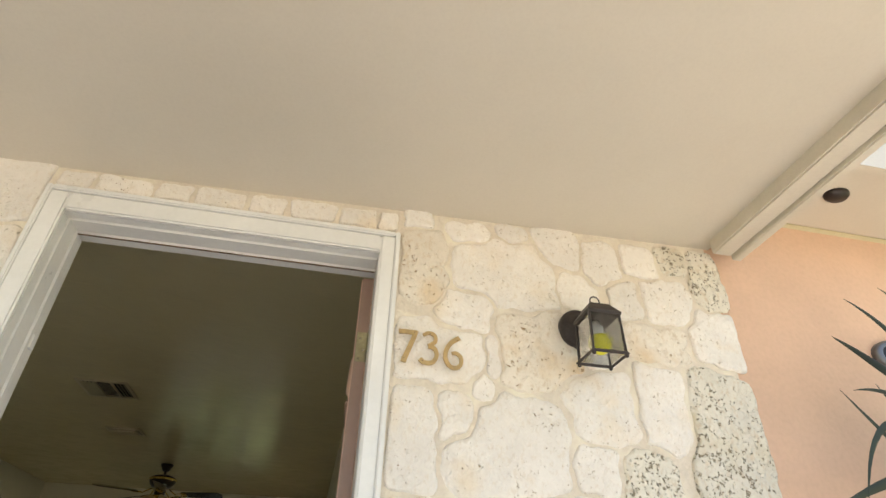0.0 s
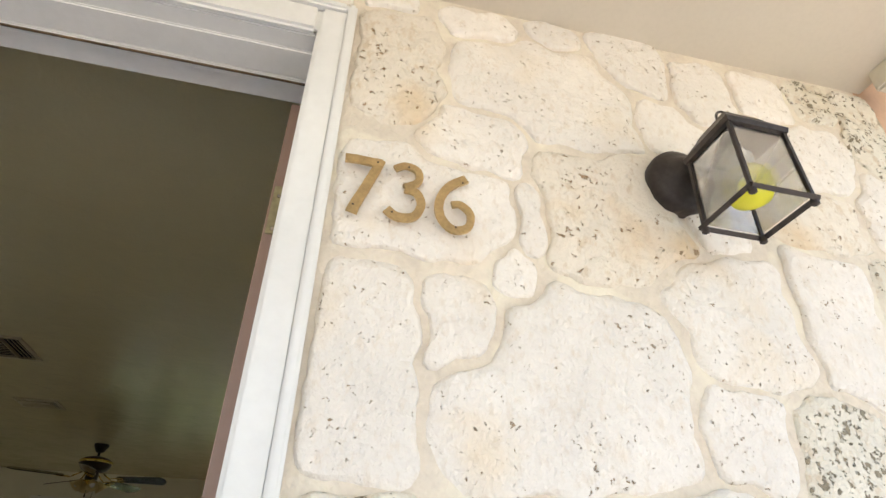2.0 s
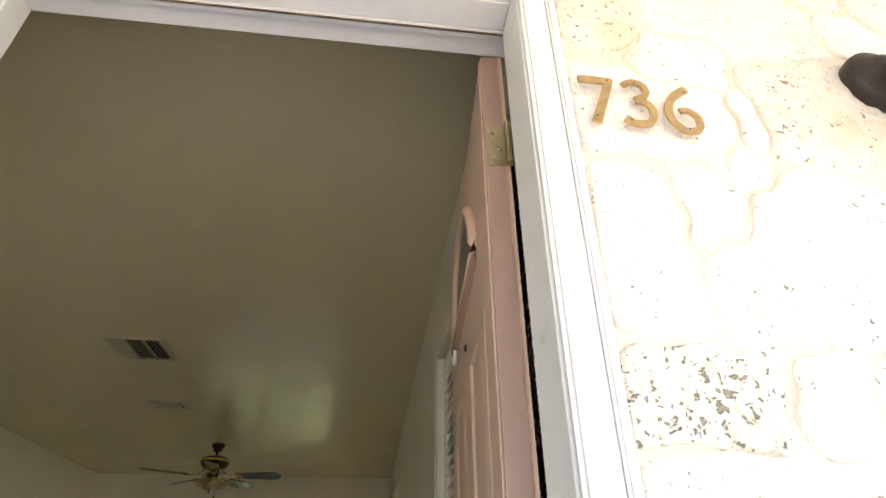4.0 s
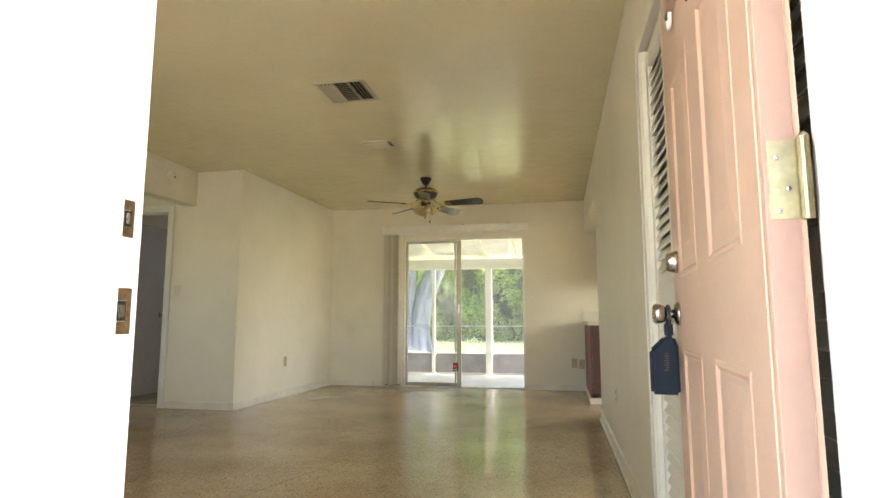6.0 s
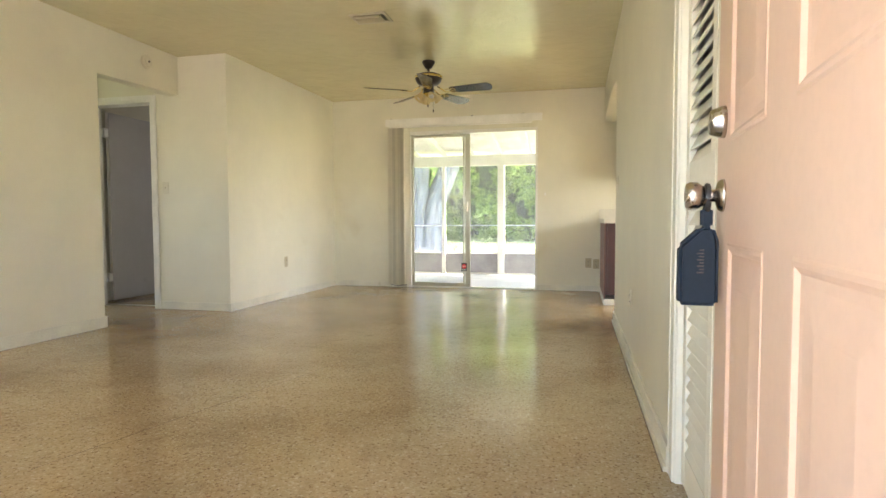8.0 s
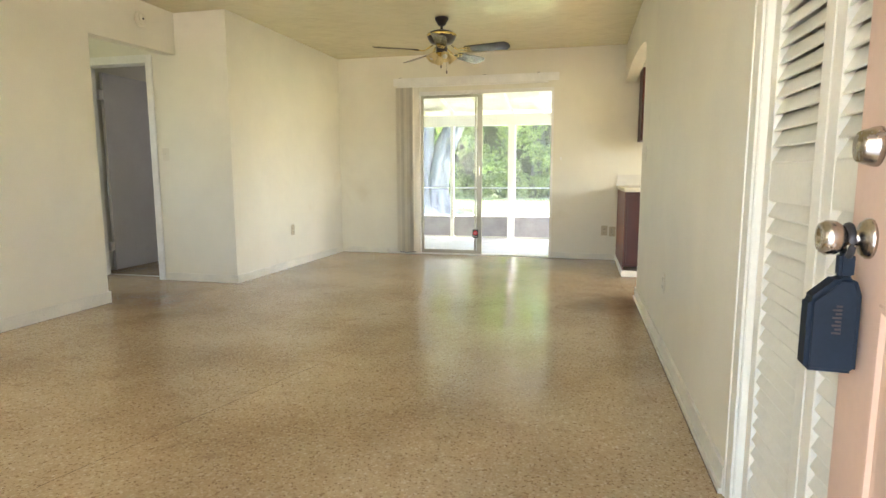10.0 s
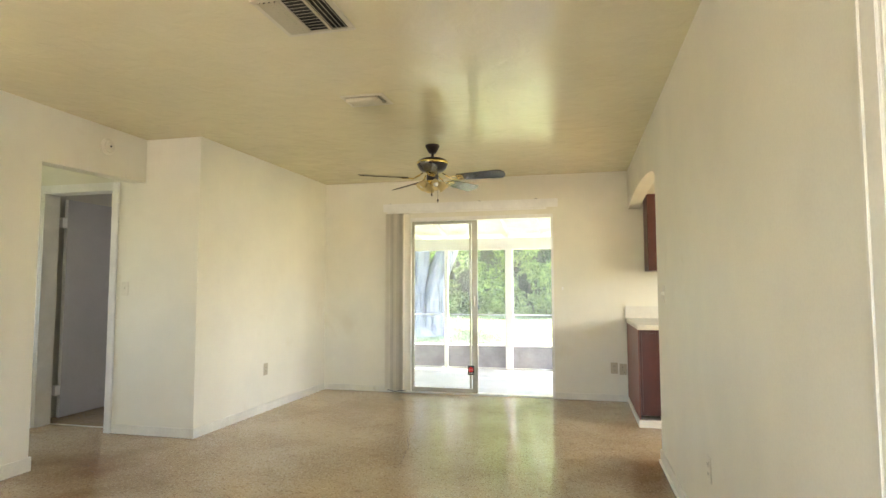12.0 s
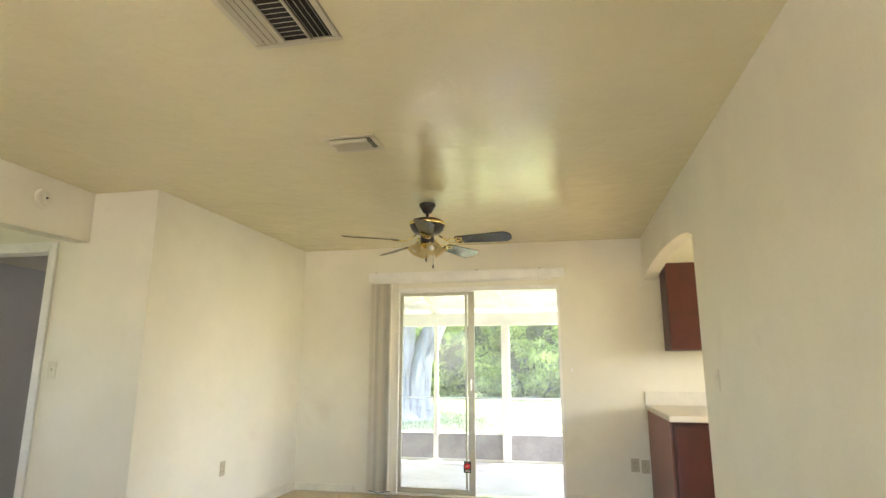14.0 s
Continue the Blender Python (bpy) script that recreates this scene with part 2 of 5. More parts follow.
def terrazzo():
    m = bpy.data.materials.new("terrazzo")
    m.use_nodes = True
    nt = m.node_tree
    N, L = nt.nodes, nt.links
    bs = N["Principled BSDF"]
    co = N.new("ShaderNodeTexCoord")
    v = N.new("ShaderNodeTexVoronoi")
    v.inputs["Scale"].default_value = 125
    L.new(co.outputs["Object"], v.inputs["Vector"])
    sep = N.new("ShaderNodeSeparateColor")
    L.new(v.outputs["Color"], sep.inputs["Color"])
    r = N.new("ShaderNodeValToRGB")
    r.color_ramp.interpolation = "CONSTANT"
    e = r.color_ramp.elements
    e[0].position, e[0].color = 0, (0.475, 0.365, 0.215, 1)
    e[1].position, e[1].color = 0.34, (0.50, 0.39, 0.235, 1)
    for pos, c in ((0.62, (0.44, 0.335, 0.195, 1)), (0.8, (0.54, 0.435, 0.28, 1)), (0.9, (0.33, 0.235, 0.13, 1)), (0.955, (0.59, 0.49, 0.34, 1))):
        k = e.new(pos)
        k.color = c
    L.new(sep.outputs["Red"], r.inputs["Fac"])
    big = N.new("ShaderNodeTexNoise")
    big.inputs["Scale"].default_value, big.inputs["Detail"].default_value = 1.3, 7
    L.new(co.outputs["Object"], big.inputs["Vector"])
    br = N.new("ShaderNodeValToRGB")
    br.color_ramp.elements[0].position, br.color_ramp.elements[0].color = 0.3, (0.66, 0.58, 0.50, 1)
    br.color_ramp.elements[1].position, br.color_ramp.elements[1].color = 0.62, (1, 1, 1, 1)
    L.new(big.outputs["Fac"], br.inputs["Fac"])
    mx = N.new("ShaderNodeMix")
    mx.data_type, mx.blend_type = "RGBA", "MULTIPLY"
    mx.inputs["Factor"].default_value = 0.8
    L.new(r.outputs["Color"], mx.inputs["A"])
    L.new(br.outputs["Color"], mx.inputs["B"])
    # two old stains, by the hall and by the arch
    last = mx.outputs["Result"]
    for centre, lo, hi in (((-3.05, 7.55, 0), 0.25, 0.85), ((0.25, 8.2, 0), 0.20, 0.60)):
        dn = N.new("ShaderNodeVectorMath")
        dn.operation = "DISTANCE"
        dn.inputs[1].default_value = centre
        L.new(co.outputs["Object"], dn.inputs[0])
        ma = N.new("ShaderNodeMath")
        ma.operation = "MULTIPLY_ADD"
        ma.inputs[1].default_value = 0.9
        L.new(big.outputs["Fac"], ma.inputs[0])
        L.new(dn.outputs["Value"], ma.inputs[2])
        rs_ = N.new("ShaderNodeValToRGB")
        rs_.color_ramp.elements[0].position, rs_.color_ramp.elements[0].color = lo + 0.25, (0.66, 0.55, 0.46, 1)
        rs_.color_ramp.elements[1].position, rs_.color_ramp.elements[1].color = min(1.0, hi + 0.25), (1, 1, 1, 1)
        L.new(ma.outputs["Value"], rs_.inputs["Fac"])
        mm = N.new("ShaderNodeMix")
        mm.data_type, mm.blend_type = "RGBA", "MULTIPLY"
        mm.inputs["Factor"].default_value = 1.0
        L.new(last, mm.inputs["A"])
        L.new(rs_.outputs["Color"], mm.inputs["B"])
        last = mm.outputs["Result"]
    # open pits and brown chips
    for sc_, lo, hi, f, c in ((70, 0.60, 0.66, 0.75, (0.15, 0.085, 0.04, 1)), (95, 0.61, 0.65, 0.45, (0.66, 0.56, 0.40, 1)), (9, 0.56, 0.72, 0.35, (0.22, 0.14, 0.07, 1))):
        tp, rp, mp = N.new("ShaderNodeTexNoise"), N.new("ShaderNodeMapRange"), N.new("ShaderNodeMix")
        tp.inputs["Scale"].default_value, tp.inputs["Detail"].default_value, tp.inputs["Roughness"].default_value = sc_, 4, 0.6
        L.new(co.outputs["Object"], tp.inputs["Vector"])
        rp.inputs["From Min"].default_value, rp.inputs["From Max"].default_value, rp.inputs["To Max"].default_value = lo, hi, f
        L.new(tp.outputs["Fac"], rp.inputs["Value"])
        mp.data_type = "RGBA"
        L.new(rp.outputs["Result"], mp.inputs["Factor"])
        L.new(last, mp.inputs["A"])
        mp.inputs["B"].default_value = c
        last = mp.outputs["Result"]
    L.new(last, bs.inputs["Base Color"])
    rg = N.new("ShaderNodeMapRange")
    rg.inputs["To Min"].default_value, rg.inputs["To Max"].default_value = 0.07, 0.24
    n2 = N.new("ShaderNodeTexNoise")
    n2.inputs["Scale"].default_value, n2.inputs["Detail"].default_value = 3.1, 8
    L.new(co.outputs["Object"], n2.inputs["Vector"])
    L.new(n2.outputs["Fac"], rg.inputs["Value"])
    L.new(rg.outputs["Result"], bs.inputs["Roughness"])
    n3 = N.new("ShaderNodeTexNoise")
    n3.inputs["Scale"].default_value, n3.inputs["Detail"].default_value = 6, 4
    L.new(co.outputs["Object"], n3.inputs["Vector"])
    bn = N.new("ShaderNodeBump")
    bn.inputs["Strength"].default_value, bn.inputs["Distance"].default_value = 0.06, 0.002
    L.new(n3.outputs["Fac"], bn.inputs["Height"])
    L.new(bn.outputs["Normal"], bs.inputs["Normal"])
    return m


def leaf_mat(name, a, b, trans=0.35):
    """Leaves: each its own green, some light through them."""
    m = bpy.data.materials.new(name)
    m.use_nodes = True
    nt = m.node_tree
    N, L = nt.nodes, nt.links
    bs = N["Principled BSDF"]
    g = N.new("ShaderNodeNewGeometry")
    r = N.new("ShaderNodeValToRGB")
    r.color_ramp.elements[0].color, r.color_ramp.elements[1].color = (*a, 1), (*b, 1)
    L.new(g.outputs["Random Per Island"], r.inputs["Fac"])
    L.new(r.outputs["Color"], bs.inputs["Base Color"])
    bs.inputs["Roughness"].default_value = 0.55
    tr = N.new("ShaderNodeBsdfTranslucent")
    L.new(r.outputs["Color"], tr.inputs["Color"])
    mxs = N.new("ShaderNodeMixShader")
    mxs.inputs["Fac"].default_value = trans
    L.new(bs.outputs["BSDF"], mxs.inputs[1])
    L.new(tr.outputs["BSDF"], mxs.inputs[2])
    L.new(mxs.outputs["Shader"], N["Material Output"].inputs["Surface"])
    return m


def glass_mat(name, tint=(1, 1, 1), rough=0.0):
    m = bpy.data.materials.new(name)
    m.use_nodes = True
    bs = m.node_tree.nodes["Principled BSDF"]
    bs.inputs["Base Color"].default_value = (*tint, 1)
    bs.inputs["Transmission Weight"].default_value = 1
    bs.inputs["Roughness"].default_value = rough
    bs.inputs["IOR"].default_value = 1.45
    return m


M_WALL = add_bump(mat("cream_wall_paint", (0.77, 0.735, 0.605), 0.55, vary=0.05, scale=1.4, fine=120, bump=0.12, depth=0.001, spot=(0.66, 0.61, 0.47), spot_scale=1.7, spot_cut=0.66), 7, 0.12, 0.01)
M_CEIL = add_bump(mat("cream_ceiling_paint", (0.725, 0.66, 0.425), 0.18, vary=0.04, scale=1.1, fine=140, bump=0.08, depth=0.001, rvary=0.05), 6.0, 0.22, 0.02, detail=5)
patchy_gloss(M_CEIL, 5.5, 0.15, 0.23, 0.50, 0.06)
M_TRIM = mat("white_trim_paint", (0.83, 0.815, 0.76), 0.38, vary=0.06, scale=6, fine=80, bump=0.12, depth=0.001, spot=(0.60, 0.54, 0.43), spot_scale=5, spot_cut=0.70)
M_BASE = mat("off_white_baseboard_paint", (0.76, 0.73, 0.62), 0.45, vary=0.08, scale=5, fine=80, bump=0.15, spot=(0.42, 0.35, 0.25), spot_scale=6, spot_cut=0.68)
M_CASING = mat("gloss_white_casing_paint", (0.80, 0.785, 0.745), 0.30, vary=0.04, scale=5, fine=70, bump=0.2, depth=0.001, spot=(0.62, 0.58, 0.50), spot_scale=9, spot_cut=0.72)
M_TERR = terrazzo()
M_SOFFIT = add_bump(mat("beige_soffit_paint", (0.66, 0.59, 0.48), 0.42, vary=0.04, scale=0.9, fine=110, bump=0.1, depth=0.001, spot=(0.54, 0.46, 0.36), spot_scale=0.9, spot_cut=0.66), 4, 0.12, 0.015)
M_BEAM = mat("beige_beam_paint", (0.67, 0.60, 0.48), 0.5, vary=0.06, scale=4, fine=80)
M_PINK = add_bump(mat("salmon_stucco", (0.74, 0.49, 0.34), 0.85, vary=0.07, scale=2.2, fine=60, bump=0.4, depth=0.003), 25, 0.25, 0.006)
M_MORTAR = add_bump(mat("cream_mortar", (0.76, 0.67, 0.545), 0.85, vary=0.08, scale=9, fine=110, bump=0.6, depth=0.003, spot=(0.79, 0.72, 0.58), spot_scale=9, spot_cut=0.50), 34, 0.9, 0.010)
M_STONE = coral_stone("coral_stone", (0.86, 0.80, 0.715), (0.40, 0.29, 0.18), (0.81, 0.69, 0.53), 0.065, 0.9, 0.34)
M_STONE_R = coral_stone("coral_stone_rusty", (0.82, 0.74, 0.62), (0.40, 0.26, 0.14), (0.72, 0.55, 0.34), 0.13, 1.2, 0.8)
M_STONE_P = coral_stone("coral_stone_porous", (0.80, 0.74, 0.62), (0.30, 0.25, 0.17), (0.64, 0.56, 0.40), 0.30, 1.15, 0.8)
for _s in (M_STONE, M_STONE_R, M_STONE_P):
    add_bump(_s, 30, 0.75, 0.010, detail=7)
    add_bump(_s, 120, 0.6, 0.003, detail=4)
M_DOOR = mat("salmon_door_paint", (0.64, 0.435, 0.32), 0.40, vary=0.05, scale=3, fine=60, bump=0.15, depth=0.001, spot=(0.52, 0.37, 0.20), spot_scale=3.2, spot_cut=0.68)
M_DOOR_EDGE = mat("tan_door_edge_darkened", (0.34, 0.215, 0.165), 0.45, vary=0.06, scale=4, fine=60)
M_DOOR_IN = mat("grey_white_door_paint", (0.53, 0.515, 0.51), 0.5, vary=0.05, scale=2.0, fine=50, spot=(0.42, 0.40, 0.39), spot_scale=3, spot_cut=0.66)
M_LOUVER = mat("cream_louver_paint", (0.78, 0.75, 0.64), 0.45, vary=0.05, scale=4, fine=70, bump=0.1)
M_BRASS = mat("antique_brass", (0.42, 0.37, 0.22), 0.38, 0.8, vary=0.2, scale=20, fine=150, bump=0.2, depth=0.0005)
M_GOLD = mat("polished_brass", (0.80, 0.62, 0.22), 0.16, 1.0, vary=0.08, scale=20, fine=150, bump=0)
M_STEEL = mat("satin_nickel", (0.55, 0.50, 0.44), 0.26, 1.0, vary=0.1, scale=25, fine=200, bump=0.1, depth=0.0003)
M_RUST = mat("tarnished_strike", (0.30, 0.20, 0.10), 0.45, 0.8, vary=0.3, scale=60, fine=200, bump=0.3)
M_DARK = mat("void_dark", (0.02, 0.017, 0.014), 0.8, vary=0.3)
M_NUMBER = mat("brass_number", (0.60, 0.42, 0.20), 0.38, 0.75, vary=0.15, scale=25, fine=200, bump=0.2, depth=0.0004)
M_LAMP = mat("weathered_black_metal", (0.055, 0.042, 0.037), 0.5, 0.3, vary=0.3, scale=25, fine=120, bump=0.4, depth=0.001, spot=(0.13, 0.10, 0.08), spot_scale=18, spot_cut=0.62)
M_FAN = mat("oiled_bronze_gloss", (0.018, 0.010, 0.008), 0.38, 0.1, vary=0.2, scale=12, fine=100, bump=0)
M_BLADE = mat("dark_walnut_blade", (0.022, 0.020, 0.022), 0.25, vary=0.25, scale=14, fine=60, bump=0.1, coat=0.2)
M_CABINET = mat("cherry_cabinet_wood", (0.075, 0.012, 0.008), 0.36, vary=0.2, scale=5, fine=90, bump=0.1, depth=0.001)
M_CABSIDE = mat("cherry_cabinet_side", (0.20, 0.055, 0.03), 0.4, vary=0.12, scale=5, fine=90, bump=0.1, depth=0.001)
M_COUNTER = mat("cream_laminate", (0.72, 0.68, 0.58), 0.35, vary=0.05, scale=12, fine=150, bump=0)
M_PLASTIC = mat("ivory_plastic", (0.70, 0.66, 0.53), 0.35, vary=0.04, bump=0)
M_ALU = mat("almond_aluminium", (0.44, 0.42, 0.34), 0.35, 0.2, vary=0.08, scale=8, bump=0)
M_BLIND = mat("beige_vinyl_blind", (0.73, 0.685, 0.56), 0.5, vary=0.03, scale=7, fine=50, per_object=0.18)
M_VENT = mat("cream_vent_metal", (0.55, 0.50, 0.35), 0.4, vary=0.05, bump=0)
M_BOTTLE = mat("navy_rubber", (0.008, 0.015, 0.026), 0.62, vary=0.15, scale=15, fine=200, bump=0.15, depth=0.0005)
M_BOTTLE.node_tree.nodes["Principled BSDF"].inputs["Specular IOR Level"].default_value = 0.2
M_CONC = mat("painted_porch_concrete", (0.52, 0.51, 0.52), 0.6, vary=0.12, scale=2, fine=60, spot=(0.32, 0.32, 0.33), spot_scale=2)
M_PANEL = mat("grey_knee_panel", (0.35, 0.335, 0.36), 0.6, vary=0.15, scale=4, fine=60, spot=(0.34, 0.31, 0.33), spot_scale=4, spot_cut=0.6)
M_PORCH = mat("white_porch_paint", (0.80, 0.79, 0.76), 0.5, vary=0.05, scale=4, fine=60)
M_PORCH_DIM = mat("weathered_porch_deck", (0.83, 0.78, 0.80), 0.6, vary=0.1, scale=5, fine=60)
M_BARK = bark()
M_LAWN = mat("lawn_soil", (0.15, 0.18, 0.07), 0.9, vary=0.3, scale=0.7, fine=30, bump=0.5, depth=0.02)
M_GRASS = leaf_mat("grass_blades", (0.16, 0.22, 0.09), (0.30, 0.36, 0.20), 0.3)
M_LEAF = leaf_mat("hedge_leaves", (0.08, 0.15, 0.03), (0.52, 0.66, 0.22), 0.62)
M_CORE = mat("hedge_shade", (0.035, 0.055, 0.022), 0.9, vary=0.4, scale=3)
M_AGAVE = mat("sword_leaf_green", (0.022, 0.032, 0.014), 0.5, vary=0.25, scale=9, fine=60)
M_BULB_Y = mat("yellow_bulb_glass", (0.86, 0.80, 0.05), 0.25, vary=0.03, bump=0)
M_BULB_W = mat("white_bulb_base", (0.78, 0.77, 0.74), 0.4, vary=0.03, bump=0)
M_FROST = leaf_mat("amber_frosted_glass", (0.62, 0.50, 0.25), (0.70, 0.58, 0.32), 0.45)
M_FROST.node_tree.nodes["Principled BSDF"].inputs["Roughness"].default_value = 0.2
M_GLASS = glass_mat("clear_glass", (0.97, 0.99, 0.98), 0.0)
M_GLASS.node_tree.nodes["Principled BSDF"].inputs["IOR"].default_value = 1.2
M_BOUNCE = mat("pale_sandy_bounce_slab", (0.40, 0.355, 0.30), 0.9, vary=0.12, scale=1.5, fine=40, bump=0.3)
M_RED = mat("red_sticker", (0.62, 0.02, 0.025), 0.4, vary=0.03, bump=0)
M_BLACK = mat("black_plastic", (0.015, 0.015, 0.017), 0.4, vary=0.1, bump=0)
M_WHITE = mat("white_plastic", (0.80, 0.79, 0.75), 0.4, vary=0.03, bump=0)
M_GREYPL = mat("grey_fixture_metal", (0.20, 0.20, 0.21), 0.35, 0.6, vary=0.15)
M_ROOF = mat("roof_board", (0.35, 0.33, 0.30), 0.8)
M_SCREEN = mat("grey_screen_rail", (0.70, 0.72, 0.74), 0.5, vary=0.05)

M_STRIP = mat("worn_weatherstrip", (0.16, 0.10, 0.05), 0.7, vary=0.4, scale=20, fine=120, bump=0.4)
M_OUTLET = mat("aged_ivory_plastic", (0.50, 0.43, 0.29), 0.4, vary=0.05, bump=0)
M_MESH = bpy.data.materials.new("insect_screen")
M_MESH.use_nodes = True
_n, _l = M_MESH.node_tree.nodes, M_MESH.node_tree.links
_t, _d2, _m = _n.new("ShaderNodeBsdfTransparent"), _n.new("ShaderNodeBsdfDiffuse"), _n.new("ShaderNodeMixShader")
_d2.inputs["Color"].default_value = (0.62, 0.63, 0.66, 1)
_m.inputs["Fac"].default_value = 0.15
_l.new(_t.outputs["BSDF"], _m.inputs[1])
_l.new(_d2.outputs["BSDF"], _m.inputs[2])
_l.new(_m.outputs["Shader"], _n["Material Output"].inputs["Surface"])

# ---- building helpers ----


def box(bm, x0, y0, z0, x1, y1, z1):
    vs = [bm.verts.new((x, y, z)) for z in (z0, z1) for y in (y0, y1) for x in (x0, x1)]
    for f in ((0, 2, 3, 1), (4, 5, 7, 6), (0, 1, 5, 4), (1, 3, 7, 5), (3, 2, 6, 7), (2, 0, 4, 6)):
        bm.faces.new([vs[i] for i in f])
    return vs


def bevelled(bm, w, seg=2):
    bmesh.ops.remove_doubles(bm, verts=bm.verts, dist=0.00002)
    es = [e for e in bm.edges if len(e.link_faces) == 2 and e.calc_face_angle(0) > 0.6]
    bmesh.ops.bevel(bm, geom=es, offset=w, segments=seg, affect="EDGES", clamp_overlap=True)
    return bm


def bbox(w, *corners, seg=2):
    """A bmesh of one box with rounded edges."""
    bm = bmesh.new()
    box(bm, *corners)
    return bevelled(bm, w, seg)


def moved(bm, m):
    bmesh.ops.transform(bm, matrix=m, verts=bm.verts)
    return bm


def joined(*bms):
    out = bmesh.new()
    for b in bms:
        me = bpy.data.meshes.new("tmp")
        b.to_mesh(me)
        out.from_mesh(me)
        b.free()
        bpy.data.meshes.remove(me)
    return out


def prism(bm, pts, axis, a, b):
    """A flat outline pushed out along an axis from a to b."""
    def p(u, v, w):
        return {"x": (w, u, v), "y": (u, w, v), "z": (u, v, w)}[axis]
    va = [bm.verts.new(p(u, v, a)) for u, v in pts]
    vb = [bm.verts.new(p(u, v, b)) for u, v in pts]
    n = len(pts)
    bm.faces.new(va)
    bm.faces.new(vb[::-1])
    for i in range(n):
        bm.faces.new((va[i], vb[i], vb[(i + 1) % n], va[(i + 1) % n]))
    bmesh.ops.recalc_face_normals(bm, faces=bm.faces)
    return bm


def lathe(bm, profile, seg=24, centre=(0, 0, 0)):
    """Turns (radius, height) pairs round z."""
    cx, cy, cz = centre
    rings = []
    for r, z in profile:
        if r < 1e-5:
            rings.append([bm.verts.new((cx, cy, cz + z))])
        else:
            rings.append([bm.verts.new((cx + r * math.cos(2 * math.pi * i / seg), cy + r * math.sin(2 * math.pi * i / seg), cz + z)) for i in range(seg)])
    for A, B in zip(rings, rings[1:]):
        for i in range(seg):
            j = (i + 1) % seg
            if len(A) == 1 and len(B) == 1:
                continue
            if len(A) == 1:
                bm.faces.new((A[0], B[i], B[j]))
            elif len(B) == 1:
                bm.faces.new((A[i], A[j], B[0]))
            else:
                bm.faces.new((A[i], A[j], B[j], B[i]))
    bmesh.ops.recalc_face_normals(bm, faces=bm.faces)
    return bm


def tube(bm, pts, r, seg=8, closed=False, r1=None):
    """A round bar along points."""
    P = [Vector(p) for p in pts]
    rings = []
    n = len(P)
    for i, p in enumerate(P):
        if closed:
            d = P[(i + 1) % n] - P[i - 1]
        else:
            d = P[min(i + 1, n - 1)] - P[max(i - 1, 0)]
        q = d.to_track_quat("Z", "Y")
        rad = r if r1 is None else r + (r1 - r) * i / max(1, n - 1)
        rings.append([bm.verts.new(p + q @ Vector((rad * math.cos(2 * math.pi * k / seg), rad * math.sin(2 * math.pi * k / seg), 0))) for k in range(seg)])
    for i in range(n if closed else n - 1):
        A, B = rings[i], rings[(i + 1) % n]
        for k in range(seg):
            bm.faces.new((A[k], A[(k + 1) % seg], B[(k + 1) % seg], B[k]))
    if not closed:
        bm.faces.new(rings[0][::-1])
        bm.faces.new(rings[-1])
    bmesh.ops.recalc_face_normals(bm, faces=bm.faces)
    return bm


def mesh_ob(name, bm, material, smooth=False):
    me = bpy.data.meshes.new(name)
    bm.to_mesh(me)
    bm.free()
    me.materials.append(material)
    if smooth:
        for p in me.polygons:
            p.use_smooth = True
    return new(name, me)


def part(name, bm, material, parent, label="", smooth=False, kind=""):
    ob = mesh_ob(name, bm, material, smooth)
    ob.parent = parent
    return tagged(ob, label, kind=kind)


def thing(name, at, label, category, group=""):
    ob = new(name)
    ob.empty_display_size = 0.1
    ob.location = at
    return tagged(ob, label, category, group)


def structure(name, bm, material, label, category="", smooth=False):
    return tagged(mesh_ob(name, bm, material, smooth), label, category, kind="structure")


def boxes(rows):
    bm = bmesh.new()
    for r in rows:
        box(bm, *r)
    return bm

# ---- large structure: living room ----
BACK, H = 10.56, 2.44
floor = structure("floor", boxes([(-6.2, 3.66, -0.15, 3.9, BACK + 0.16, 0.0), (-6.2, BACK + 0.16, -0.15, -2.9, 12.2, 0.0)]), M_TERR, "worn tan terrazzo floor with fine chips and a dull polish", "floor")
ceiling = structure("ceiling", boxes([(-6.2, 3.66, H, 3.9, BACK + 0.16, H + 0.2), (-6.2, BACK + 0.16, H, -2.9, 12.2, H + 0.2)]), M_CEIL, "cream painted ceiling with a soft sheen and patched spots", "ceiling")

# The opening left of the door is unseen, added for the front fill lamp.
wall_front = structure("wall_front", boxes([
    (-6.2, 3.67, -0.3, -2.9, 3.83, H), (-2.9, 3.67, -0.3, -1.7, 3.83, 1.0), (-2.9, 3.67, 1.95, -1.7, 3.83, H), (-1.7, 3.67, -0.3, -0.455, 3.83, H),
    (-0.455, 3.67, 2.09, 0.525, 3.83, H), (0.525, 3.67, -0.3, 1.70, 3.83, H)]), M_MORTAR, "front wall of the house, faced with whitewashed coral stone", "wall")
wall_front_inner = structure("wall_front_inner", boxes([
    (-3.5, 3.83, 0, -2.9, 3.84, H), (-2.9, 3.83, 0, -1.7, 3.84, 1.0), (-2.9, 3.83, 1.95, -1.7, 3.84, H), (-1.7, 3.83, 0, -0.455, 3.84, H), (-0.455, 3.83, 2.09, 0.525, 3.84, H)]), M_WALL, "cream plaster on the inside of the front wall", "wall")

